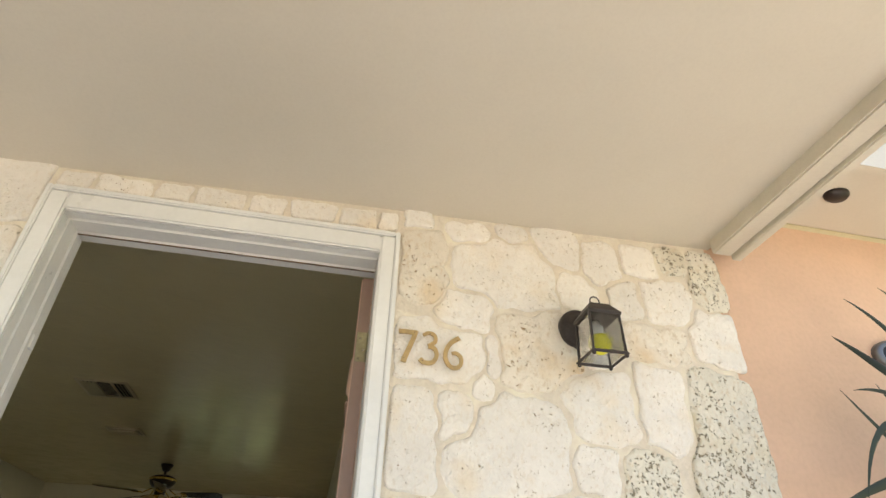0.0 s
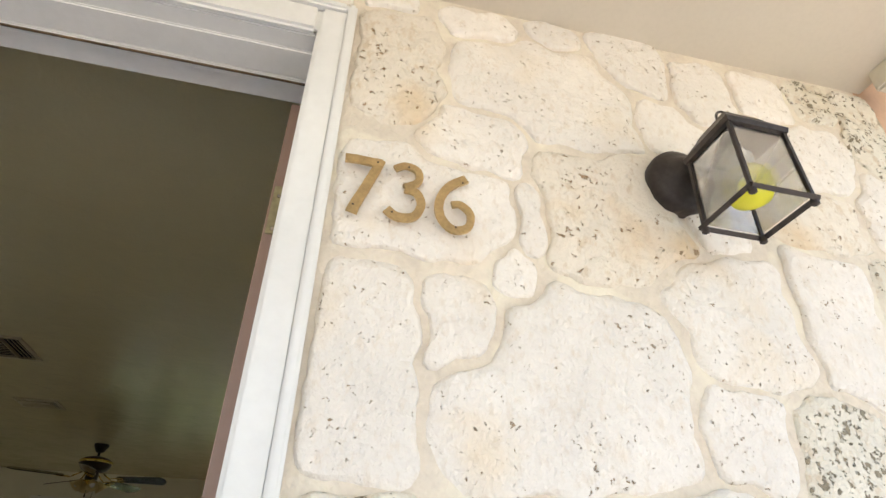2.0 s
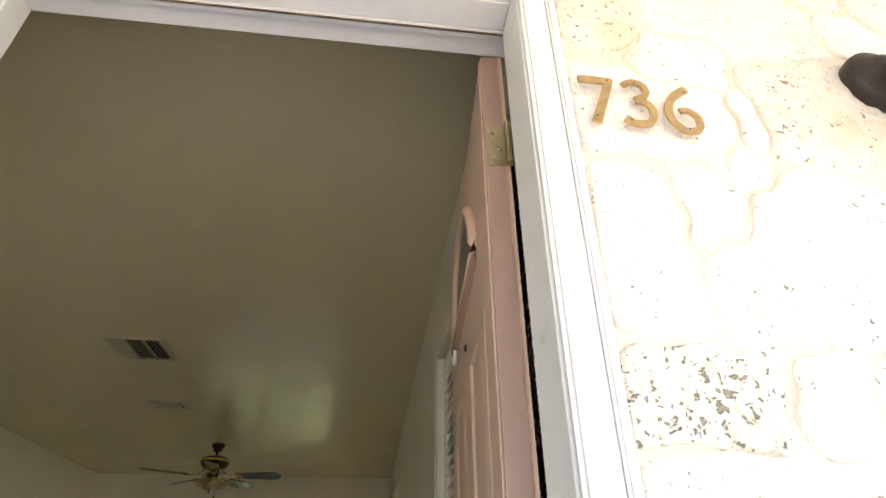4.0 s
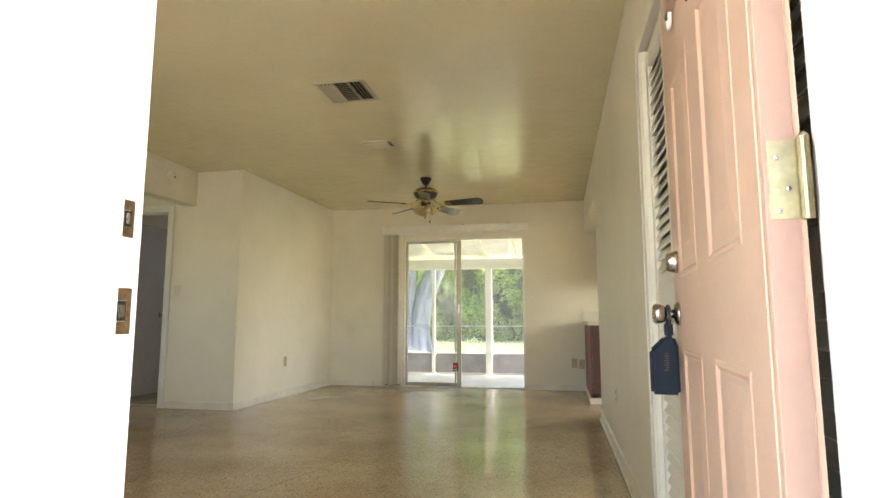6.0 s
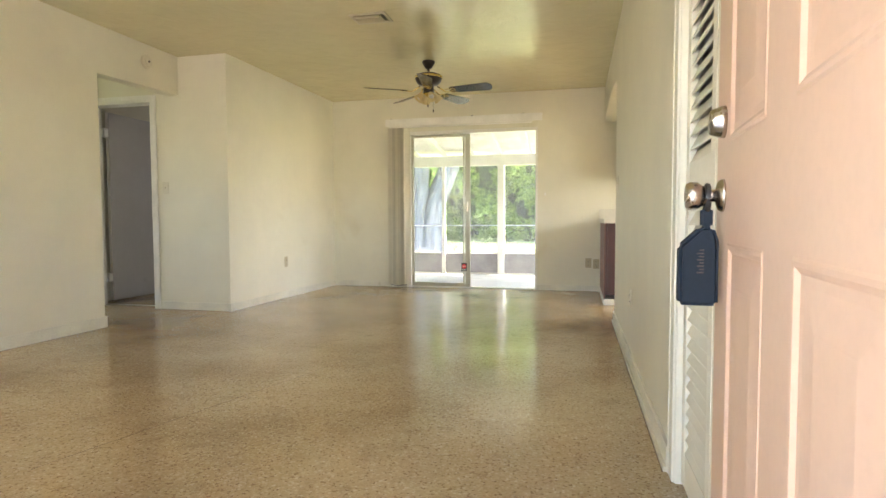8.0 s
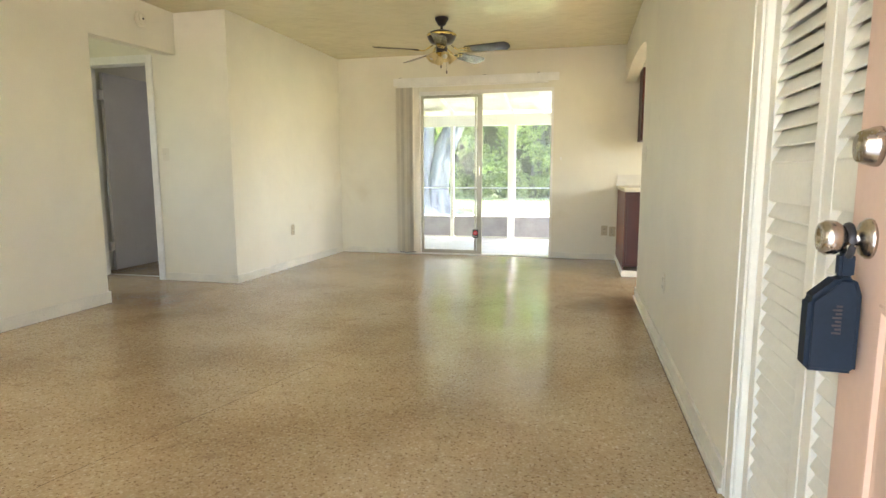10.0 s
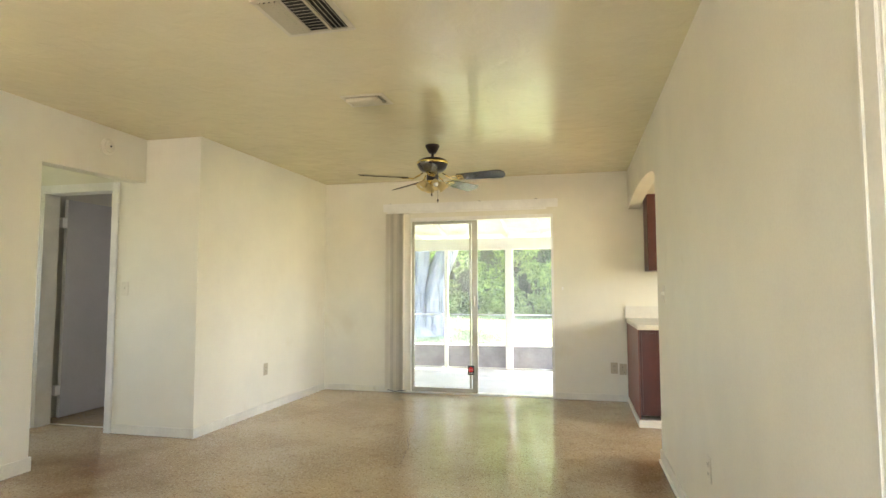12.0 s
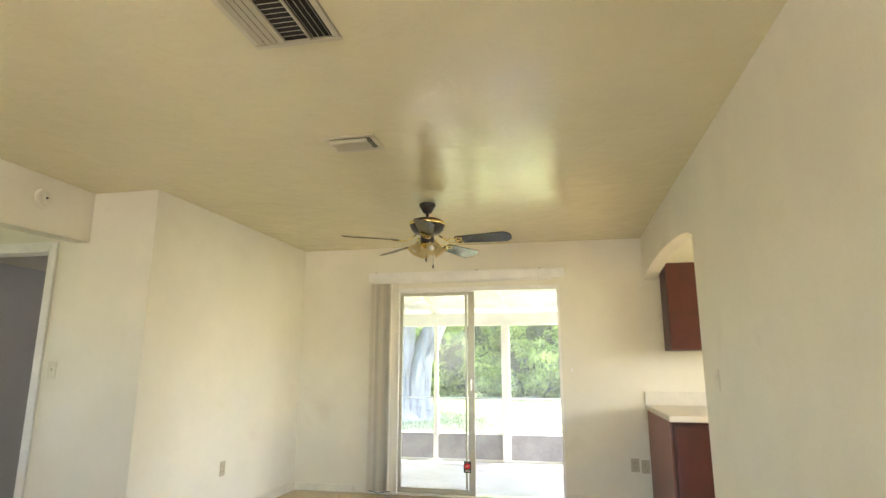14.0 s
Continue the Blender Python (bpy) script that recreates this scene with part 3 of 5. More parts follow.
# right wall with the closet opening and the arch to the kitchen
R0, R1 = 0.565, 0.685
ARCH_Y, ARCH_Z = 8.47, 2.02
rw = boxes([(R0, 3.84, 2.0, R1, 5.445, H), (R0, 5.445, 0, R1, ARCH_Y, H)])
arch = [(ARCH_Y, H), (ARCH_Y, ARCH_Z - 0.02)]
for i in range(1, 16):
    u = i / 16
    arch.append((ARCH_Y + (BACK - ARCH_Y) * u, ARCH_Z - 0.02 + 0.105 * (math.sin(math.pi * u) ** 0.55)))
arch += [(BACK, ARCH_Z + 0.005), (BACK, H)]
abm = bmesh.new()
prism(abm, arch[::-1], "x", R0, R1)
wall_right = structure("wall_right", joined(rw, abm), M_WALL, "cream painted plaster wall with an arched kitchen opening", "wall")

wall_left = structure("wall_left", boxes([(-3.62, 3.84, 0, -3.5, 7.335, H)]), M_WALL, "cream painted plaster wall ending at the hallway", "wall")
hb = bmesh.new()
prism(hb, [(7.335, 2.053), (8.283, 2.078), (8.283, H), (7.335, H)], "x", -3.62, -3.5)
bulkhead = structure("wall_bulkhead", hb, M_WALL, "cream painted bulkhead over the hallway opening", "wall")

# the block between hall and living room, slightly out of square
cb = bmesh.new()
prism(cb, [(-2.978, 8.283), (-2.918, BACK), (-3.05, BACK), (-3.1, 8.40), (-3.1, 8.283)], "z", 0, H)
wall_block = structure("wall_block", joined(cb, boxes([(-3.80, 8.283, 0, -3.0995, 8.40, H), (-6.2, 8.283, 0, -4.545, 8.40, H), (-4.545, 8.283, 2.045, -3.80, 8.40, H)])), M_WALL, "cream painted wall corner beside the hallway, scuffed near the switch", "wall")
wall_back = structure("wall_back", boxes([(-2.918, BACK, 0, -1.885, BACK + 0.16, H), (-1.885, BACK, 2.005, -0.225, BACK + 0.16, H), (-0.225, BACK, 0, 3.9, BACK + 0.16, H)]), M_WALL, "cream painted back wall with a sliding door opening", "wall")
# The hole at x = -6.2 is unseen, added for the hall fill lamp.
hall_walls = structure("wall_hall", boxes([(-6.2, 3.84, 0, -6.08, 7.35, H), (-6.2, 8.15, 0, -6.08, 12.2, H), (-6.2, 7.35, 0, -6.08, 8.15, 1.1), (-6.2, 7.35, 1.9, -6.08, 8.15, H), (-6.08, 7.1, 0, -3.62, 7.2, H), (-6.08, 12.08, 0, -3.05, 12.2, H), (-3.05, BACK, 0, -2.918, 12.08, H), (-4.86, 8.40, 0, -4.74, 12.08, H)]), M_WALL, "cream walls of the hall and the room behind it", "wall")
kitchen_walls = structure("wall_kitchen", boxes([(3.78, 5.4, 0, 3.9, 7.7, H), (3.78, 9.5, 0, 3.9, BACK, H), (3.78, 7.7, 0, 3.9, 9.5, 1.05), (3.78, 7.7, 2.15, 3.9, 9.5, H), (R1, 5.42, 0, 3.78, 5.52, H)]), M_WALL, "cream kitchen walls", "wall")
closet_walls = structure("wall_closet", boxes([(R1, 3.83, 0, 1.35, 3.845, H), (1.28, 3.845, 0, 1.35, 5.5, H)]), M_WALL, "plain closet walls", "wall")
outer_right = structure("wall_outer_right", boxes([(1.35, 3.83, -0.3, 3.9, 5.39, H + 0.2)]), M_PINK, "salmon stucco outer wall", "wall")

# Out of view; added to keep sun and sky from leaking into the rooms.
roof = structure("roof", boxes([(-6.4, 3.4, H + 0.21, 4.0, 12.3, H + 0.35), (-6.3, 3.6, H, -6.2, 12.3, H + 0.2)]), M_ROOF, "grey unseen roof slab over the house, added to block the sky", "roof")

# ---- front porch ----
PL = structure("floor_porch", boxes([(-6.2, 0.6, -0.22, 4.0, 3.66, -0.07)]), M_CONC, "grey concrete entry slab", "floor")
sb = bmesh.new()
prism(sb, [(-6.2, 2.215 - 0.16), (1.72, 2.255), (1.72, 2.30), (-6.2, 2.30)], "y", 1.7, 3.67)
soffit = structure("ceiling_porch", sb, M_SOFFIT, "beige painted porch soffit with small nail marks", "ceiling")
sb2 = boxes([(1.805, 3.30, H, 4.0, 3.655, H + 0.05), (1.805, 3.27, H - 0.03, 4.0, 3.30, H + 0.14)])
soffit2 = structure("ceiling_eave", sb2, M_SOFFIT, "pale painted eave beside the porch", "ceiling")
pinkwall = structure("wall_pink", boxes([(1.70, 3.685, -0.3, 4.0, 3.82, H + 0.02)]), M_PINK, "rough salmon stucco wall", "wall")
beam = structure("beam_porch", joined(bbox(0.006, 1.688, 1.7, 2.20, 1.765, 3.62, H - 0.005), bbox(0.004, 1.765, 1.7, 2.185, 1.80, 3.62, H - 0.005)), M_BEAM, "beige painted beam at the edge of the porch soffit", "beam")

strip = structure("trim_weatherstrip", bbox(0.001, -0.414, 3.7655, 2.028, 0.497, 3.7695, 2.0325), M_STRIP, "worn brown weatherstrip in the door frame", "trim")

# ---- grounds ----
ground = structure("ground", boxes([(-120, -120, -0.35, 120, 0.6, -0.16), (-120, 12.98, -0.35, 120, 160, -0.16), (-120, 0.6, -0.35, -6.2, 12.98, -0.16), (4.0, 0.6, -0.35, 120, 12.98, -0.16)]), M_LAWN, "sunlit lawn", "ground")

# Unseen pale slab, added to throw sunlight up into the porch.
driveway = structure("ground_bounce_slab", boxes([(-14, -16, -0.158, 10, 0.6, -0.12)]), M_BOUNCE, "pale sandy slab before the house, added unseen to bounce sunlight", "driveway")

# ---- entry frame ----
JX0, JX1, DH = -0.425, 0.52, 2.045
jm = joined(
    bbox(0.003, JX0 - 0.028, 3.667, -0.06, JX0, 3.835, DH), bbox(0.003, JX1, 3.667, -0.06, JX1 + 0.028, 3.835, DH), bbox(0.003, JX0 - 0.028, 3.667, DH, JX1 + 0.028, 3.835, DH + 0.035),
    bbox(0.003, JX0, 3.765, -0.06, JX0 + 0.010, 3.785, DH), bbox(0.003, JX0 + 0.010, 3.765, DH - 0.012, JX1 - 0.022, 3.785, DH), bbox(0.003, JX1 - 0.022, 3.667, -0.06, JX1, 3.775, DH),
    bbox(0.003, JX0, 3.70, -0.06, JX0 + 0.006, 3.765, DH), bbox(0.003, JX0 + 0.006, 3.70, DH - 0.007, JX1 - 0.022, 3.765, DH))
door_frame = structure("door_frame", jm, M_CASING, "white painted entry door jamb with a stop", "door frame")
cs = joined(
    bbox(0.006, JX0 - 0.055, 3.650, -0.06, JX0 + 0.002, 3.668, DH + 0.06), bbox(0.006, JX1 - 0.020, 3.650, -0.06, JX1 + 0.030, 3.668, DH + 0.06), bbox(0.006, JX0 + 0.002, 3.651, DH - 0.002, JX1 - 0.020, 3.668, DH + 0.06),
    bbox(0.004, JX0 - 0.066, 3.643, -0.06, JX0 - 0.05, 3.668, DH + 0.075), bbox(0.004, JX1 + 0.025, 3.643, -0.06, JX1 + 0.041, 3.668, DH + 0.075), bbox(0.004, JX0 - 0.05, 3.643, DH + 0.058, JX1 + 0.025, 3.668, DH + 0.075))
trim_entry = structure("trim_entry", cs, M_CASING, "white painted moulded casing round the entry", "trim")
sill = structure("door_sill", bbox(0.004, JX0, 3.62, -0.06, JX1, 3.83, 0.012), M_ALU, "worn metal threshold", "threshold")

# ---- the open front door ----
LEAF_W, LEAF_T, LEAF_H = 0.905, 0.044, 2.03
door = thing("door_front", (0.463, 3.835, 0.012), "salmon painted panelled front door with a fan light, standing open", "door")
door.rotation_euler = (0, 0, radians(-3.8))
# local: y along the leaf, x through its thickness (0 is the face towards the room)


def panel_relief(y0, y1, z0, z1):
    """A raised field in a sunk moulding, on the face at x = 0."""
    bm = bmesh.new()
    steps = ((0.0, 0.0), (0.004, -0.0018), (0.010, -0.0012), (0.018, 0.0036), (0.030, 0.0040), (0.034, 0.0037), (0.072, 0.0009), (0.075, 0.0005))
    loops = []
    for ins, dx in steps:
        loops.append([bm.verts.new((dx, y, z)) for y, z in ((y0 + ins, z0 + ins), (y1 - ins, z0 + ins), (y1 - ins, z1 - ins), (y0 + ins, z1 - ins))])
    for A, B in zip(loops, loops[1:]):
        for i in range(4):
            bm.faces.new((A[i], A[(i + 1) % 4], B[(i + 1) % 4], B[i]))
    bm.faces.new(loops[-1])
    bmesh.ops.recalc_face_normals(bm, faces=bm.faces)
    return bm


PANELS = [(0.125, 0.385, 0.985, 1.50), (0.520, 0.780, 0.985, 1.50), (0.125, 0.385, 0.20, 0.805), (0.520, 0.780, 0.20, 0.805)]
ys = [0, 0.125, 0.385, 0.520, 0.780, LEAF_W]
zs = [0, 0.20, 0.805, 0.985, 1.50, LEAF_H]
lb = bmesh.new()
for i in range(5):
    for j in range(5):
        if i in (1, 3) and j in (1, 3):
            continue
        y0, y1, z0, z1 = ys[i], ys[i + 1], zs[j], zs[j + 1]
        lb.faces.new([lb.verts.new((0, a, b)) for a, b in ((y0, z0), (y1, z0), (y1, z1), (y0, z1))])
bmesh.ops.remove_doubles(lb, verts=lb.verts, dist=1e-5)
back = boxes([(0.012, 0.0, 0, LEAF_T, LEAF_W, LEAF_H), (0.0002, 0.0, 0, 0.012, 0.0006, LEAF_H), (0.0002, LEAF_W - 0.0006, 0, 0.012, LEAF_W, LEAF_H), (0.0002, 0.0006, LEAF_H - 0.0006, 0.012, LEAF_W - 0.0006, LEAF_H)])
part("leaf", joined(lb, back), M_DOOR, door)
for p in PANELS:
    part("panel", panel_relief(*p), M_DOOR, door)
# Tan edge strip, its colour darkened to offset strong light from the doorway.
part("hinge_edge", boxes([(0.001, -0.0014, 0.001, 0.0355, -0.0001, LEAF_H - 0.001)]), M_DOOR_EDGE, door, "tan hinge edge, painted darker to offset outdoor light")
# a bead down the hinge edge and the free edge
part("edge_bead", joined(bbox(0.002, -0.003, 0.012, 0, 0.001, 0.022, LEAF_H), bbox(0.002, 0.036, -0.0022, 0, 0.039, 0.0, LEAF_H)), M_DOOR, door)
fl = bmesh.new()
cy, cz = 0.452, 1.655
ring = [(cy + 0.255 * math.cos(a), cz + 0.235 * math.sin(a)) for a in [math.pi * k / 20 for k in range(21)]]
tube(fl, [(-0.004, y, z) for y, z in ring], 0.014, 8, closed=True)
part("fan_light_frame", fl, M_DOOR, door, smooth=True)
gl = bmesh.new()
prism(gl, ring, "x", -0.003, 0.0005)
part("fan_light_pane", gl, M_GREYPL, door, "dusky arched glass pane")
hk = bmesh.new()
tube(hk, [(-0.012, 0.66 + 0.022 * math.cos(a), 1.63 + 0.03 * math.sin(a)) for a in [math.pi * (1 + k / 10) for k in range(11)]], 0.005, 8)
part("hook", hk, M_WHITE, door, "white plastic hook", smooth=True)
part("peephole", moved(lathe(bmesh.new(), [(0.0, -0.004), (0.008, -0.004), (0.008, 0), (0.0, 0)], 12), Matrix.Translation((-0.001, 0.452, 1.56)) @ Matrix.Rotation(radians(90), 4, "Y")), M_BLACK, door, "small dark peephole")


def knob_at(name, y, z, profile, label, material):
    m = Matrix.Translation((0, y, z)) @ Matrix.Rotation(radians(-90), 4, "Y")
    return part(name, moved(lathe(bmesh.new(), profile, 28), m), material, door, label, smooth=True)


KY = 0.835
knob_at("knob", KY, 0.893, [(0.0, 0.0), (0.031, 0.0), (0.031, 0.004), (0.026, 0.010), (0.012, 0.014), (0.011, 0.030), (0.018, 0.034), (0.026, 0.046), (0.027, 0.058), (0.022, 0.066), (0.010, 0.067), (0.009, 0.064), (0.0, 0.064)], "satin nickel door knob", M_STEEL)
knob_at("deadbolt", KY, 1.030, [(0.0, 0.0), (0.030, 0.0), (0.029, 0.008), (0.024, 0.022), (0.022, 0.026), (0.0, 0.027)], "satin nickel deadbolt cover", M_STEEL)
for hz in (1.79, 1.062, 0.25):
    part("hinge", joined(bbox(0.001, 0.004, -0.0035, hz - 0.062, 0.040, 0.0, hz + 0.038), moved(lathe(bmesh.new(), [(0, -0.052), (0.007, -0.052), (0.007, -0.02), (0.0075, -0.02), (0.0075, 0.02), (0.007, 0.02), (0.007, 0.05), (0.003, 0.056), (0, 0.056)], 14), Matrix.Translation((0.043, -0.012, hz - 0.012)))), M_BRASS, door, "tarnished brass hinge", smooth=False)
    scr = bmesh.new()
    for dy, dz in ((0.014, 0.028), (0.026, -0.012), (0.014, -0.040)):
        b = lathe(bmesh.new(), [(0, 0.0), (0.0038, 0.0), (0.003, 0.0015), (0, 0.0018)], 10)
        moved(b, Matrix.Translation((dy, -0.0035, hz - 0.012 + dz)) @ Matrix.Rotation(radians(90), 4, "X"))
        scr = joined(scr, b)
    part("hinge_screws", scr, M_STEEL, door)

# jamb side hinge leaves and strike plates
for hz in (1.79, 1.062, 0.25):
    tagged(mesh_ob("hinge_plate", bbox(0.001, JX1 - 0.0035, 3.775, hz - 0.050, JX1 + 0.002, 3.815, hz + 0.050), M_BRASS), "tarnished brass hinge plate let into the white jamb", "hinge", "hinge plates on the jamb")
for z, hh, w in ((1.040, 0.028, 0.018), (0.902, 0.034, 0.027)):
    sp = joined(boxes([(JX0, 3.802 - w, z - hh, JX0 + 0.0025, 3.802 + w * 0.6, z - hh * 0.45), (JX0, 3.802 - w, z + hh * 0.45, JX0 + 0.0025, 3.802 + w * 0.6, z + hh), (JX0, 3.802 - w, z - hh * 0.45, JX0 + 0.0025, 3.802 - w * 0.5, z + hh * 0.45), (JX0, 3.802 + w * 0.3, z - hh * 0.45, JX0 + 0.0025, 3.802 + w * 0.6, z + hh * 0.45)]))
    t = thing("strike_plate", (0, 0, 0), "worn bronze strike plate on the white door jamb", "strike plate", "strike plates")
    part("plate", sp, M_RUST, t)
    part("latch_hole", boxes([(JX0 + 0.0003, 3.802 - w * 0.48, z - hh * 0.43, JX0 + 0.0008, 3.802 + w * 0.28, z + hh * 0.43)]), M_DARK, t)
    part("bright_lip", bbox(0.0015, JX0 + 0.002, 3.802 - w * 0.35, z - hh * 0.3, JX0 + 0.005, 3.802 + w * 0.1, z + hh * 0.3), M_STEEL, t)
tagged(mesh_ob("paint_chip", bbox(0.003, JX0, 3.785, 1.665, JX0 + 0.012, 3.812, 1.705, seg=1), M_WHITE), "white plastic chip stuck on the door jamb", "chip")

# ---- lockbox on the knob ----
bx = thing("lockbox", (0.0, 0.0, 0.0), "dark navy rubber covered lockbox hanging from the door knob", "lockbox")
bx.matrix_world = door.matrix_basis @ pose(-0.042, KY, 0.685)
prof = [(-0.036, 0.0), (0.034, 0.0), (0.034, 0.122), (0.025, 0.150), (0.002, 0.150), (-0.036, 0.113)]
bb = bmesh.new()
prism(bb, prof, "y", -0.022, 0.022)
bevelled(bb, 0.007, 3)
part("body", bb, M_BOTTLE, bx)
part("neck", bbox(0.004, 0.003, -0.011, 0.148, 0.024, 0.011, 0.185), M_BOTTLE, bx)
sh = bmesh.new()
tube(sh, [(0.014, 0.020 * math.sin(a), 0.203 + 0.024 * math.cos(a)) for a in [2 * math.pi * k / 20 for k in range(20)]], 0.0055, 8, closed=True)
part("shackle", sh, M_BLACK, bx, smooth=True)
part("text_bars", boxes([(-0.004 + 0.004 * (k % 2), -0.0226, 0.062 + 0.006 * k, 0.008, -0.0219, 0.065 + 0.006 * k) for k in range(8)]), M_LAMP, bx, "worn grey raised marks")

# ---- louvred closet doors ----
CY0, CY1, CZ = 3.85, 5.445, 2.0
trim_closet = structure("trim_closet", joined(bbox(0.002, R0 - 0.007, CY1, 0, R0, CY1 + 0.06, CZ + 0.07), bbox(0.002, R0 - 0.007, CY0, CZ, R0, CY1, CZ + 0.07), bbox(0.002, R0 - 0.010, CY1 + 0.06, 0, R0, CY1 + 0.075, CZ + 0.07), bbox(0.003, R0, CY1 - 0.012, 0, R1, CY1, CZ)), M_LOUVER, "cream painted closet casing", "trim")
slat_w, slat_t = 0.050, 0.006


def bifold():
    w = 0.392
    t = thing("louvre_door", (R0 + 0.02, 0, 0.015), "cream painted louvred closet door panel", "louvred door", "louvred closet doors")
    part("stile", bbox(0.002, 0, 0.002, 0, 0.028, 0.052, 1.965), M_LOUVER, t)
    part("stile", bbox(0.002, 0, w - 0.052, 0, 0.028, w - 0.002, 1.965), M_LOUVER, t)
    for z0, z1 in ((0, 0.11), (0.915, 1.015), (1.895, 1.965)):
        part("rail", bbox(0.002, 0.001, 0.052, z0, 0.027, w - 0.052, z1), M_LOUVER, t)
    me = None
    for z0, z1, n in ((0.11, 0.915, 19), (1.015, 1.895, 21)):
        for k in range(n):
            z = z0 + (z1 - z0) * (k + 0.5) / n
            if me is None:
                b = bmesh.new()
                box(b, -slat_w / 2, 0.0525, -slat_t / 2, slat_w / 2, w - 0.0525, slat_t / 2)
                bevelled(b, 0.0025, 1)
                moved(b, Matrix.Rotation(radians(-63), 4, "Y"))
                me = bpy.data.meshes.new("slat")
                b.to_mesh(me)
                b.free()
                me.materials.append(M_LOUVER)
            s = new("slat", me)
            s.parent = t
            s.location = (0.014, 0, z)
    return t


lv = bifold()
lv.location = (R0 + 0.02, CY1 - 0.010 - 0.394, 0.015)
for k in range(1, 4):
    copy_thing(lv, pose(R0 + 0.02, CY1 - 0.010 - 0.394 * (k + 1), 0.015))

# ---- baseboards ----
bs = [
    (R0 - 0.012, CY1 + 0.076, 0, R0, ARCH_Y, 0.088), (R0 - 0.022, CY1 + 0.076, 0, R0 - 0.012, ARCH_Y, 0.018),
    (-3.5, 3.84, 0, -3.488, 7.335, 0.09), (-3.62, 7.335, 0, -3.488, 7.347, 0.09),
    (-3.745, 8.271, 0, -2.966, 8.283, 0.075), (-0.225, BACK - 0.012, 0, 0.52, BACK, 0.07), (-2.92, BACK - 0.012, 0, -1.90, BACK, 0.07)]
bbm = boxes(bs)
prism(bbm, [(-2.978, 8.283), (-2.966, 8.283), (-2.906, BACK - 0.012), (-2.918, BACK - 0.012)], "z", 0, 0.075)
baseboard = structure("baseboard", bbm, M_BASE, "chipped off-white baseboards", "baseboard")

# ---- hall door ----
HX0, HX1, HZ = -4.545, -3.80, 2.045
door_hall_trim = structure("trim_hall_door", joined(
    bbox(0.004, HX1 + 0.0, 8.265, 0, HX1 + 0.05, 8.283, HZ + 0.05), bbox(0.004, HX0 - 0.05, 8.265, 0, HX0, 8.283, HZ + 0.05), bbox(0.004, HX0, 8.265, HZ, HX1, 8.283, HZ + 0.05),
    bbox(0.002, HX0, 8.27, 0, HX0 + 0.02, 8.425, HZ), bbox(0.002, HX1 - 0.02, 8.27, 0, HX1, 8.41, HZ), bbox(0.002, HX0 + 0.02, 8.27, HZ - 0.02, HX1 - 0.02, 8.41, HZ)), M_TRIM, "white painted hall door casing", "trim")
hd = thing("door_hall", (HX0 - 0.080, 8.572, 0.02), "flat grey-white hall door standing open, smudged", "door")
part("leaf", bbox(0.002, 0, 0, 0, 0.035, 0.71, 2.0), M_DOOR_IN, hd)
part("free_edge", bbox(0.001, 0.001, -0.003, 0.001, 0.034, -0.0002, 1.999), M_TRIM, hd, "white painted hinge edge")
knob_profile = [(0, 0), (0.028, 0), (0.012, 0.01), (0.012, 0.03), (0.026, 0.045), (0.02, 0.062), (0, 0.064)]
part("knob", moved(lathe(bmesh.new(), knob_profile, 18), Matrix.Translation((0.035, 0.65, 0.93)) @ Matrix.Rotation(radians(90), 4, "Y")), M_STEEL, hd, "dull metal knob", smooth=True)
for z in (1.78, 0.25):
    part("hinge", joined(bbox(0.001, 0.002, -0.060, z - 0.045, 0.034, -0.0035, z + 0.045), moved(lathe(bmesh.new(), [(0, -0.047), (0.006, -0.047), (0.006, 0.047), (0, 0.047)], 12), Matrix.Translation((0.036, -0.055, z)))), M_TRIM, hd, "painted white hinge")
structure("threshold_hall", bbox(0.002, HX0 + 0.021, 8.41, 0, HX1, 8.43, 0.006), M_BASE, "worn pale threshold strip of the hall door", "threshold")

# ---- sliding glass door ----
SX0, SX1, SZ = -1.845, -0.25, 1.965
frame_slider = structure("window_frame_slider", joined(
    bbox(0.003, SX0 - 0.04, BACK - 0.012, 0, SX0, BACK + 0.12, SZ), bbox(0.003, SX1, BACK - 0.006, 0, SX1 + 0.025, BACK + 0.12, SZ), bbox(0.003, SX0 - 0.04, BACK - 0.012, SZ, SX1 + 0.025, BACK + 0.12, SZ + 0.04), bbox(0.002, SX0, BACK + 0.002, -0.02, SX1, BACK + 0.12, 0.014)), M_TRIM, "white painted sliding door frame", "door frame")
sd = thing("sliding_door", (0, 0, 0), "almond aluminium sliding glass door, slid half open", "sliding door")
for x0, x1, y0, nm in ((SX0, SX0 + 0.028, 0.03, "stile"), (-1.135, -1.075, 0.03, "stile"), (-1.175, -1.155, 0.075, "stile")):
    part(nm, bbox(0.003, x0, BACK + y0, 0.016, x1, BACK + y0 + 0.035, SZ - 0.004), M_ALU, sd)
part("rail", bbox(0.003, SX0 + 0.028, BACK + 0.032, 0.016, -1.135, BACK + 0.062, 0.062), M_ALU, sd)
part("rail", bbox(0.003, SX0 + 0.028, BACK + 0.032, SZ - 0.036, -1.135, BACK + 0.062, SZ - 0.004), M_ALU, sd)
pane = part("pane", boxes([(SX0 + 0.028, BACK + 0.046, 0.062, -1.135, BACK + 0.050, SZ - 0.036)]), M_GLASS, sd, "clear glass pane")
pane.visible_shadow = False
part("latch", bbox(0.003, -1.112, BACK + 0.014, 0.98, -1.098, BACK + 0.03, 1.10), M_STEEL, sd, "small metal latch")
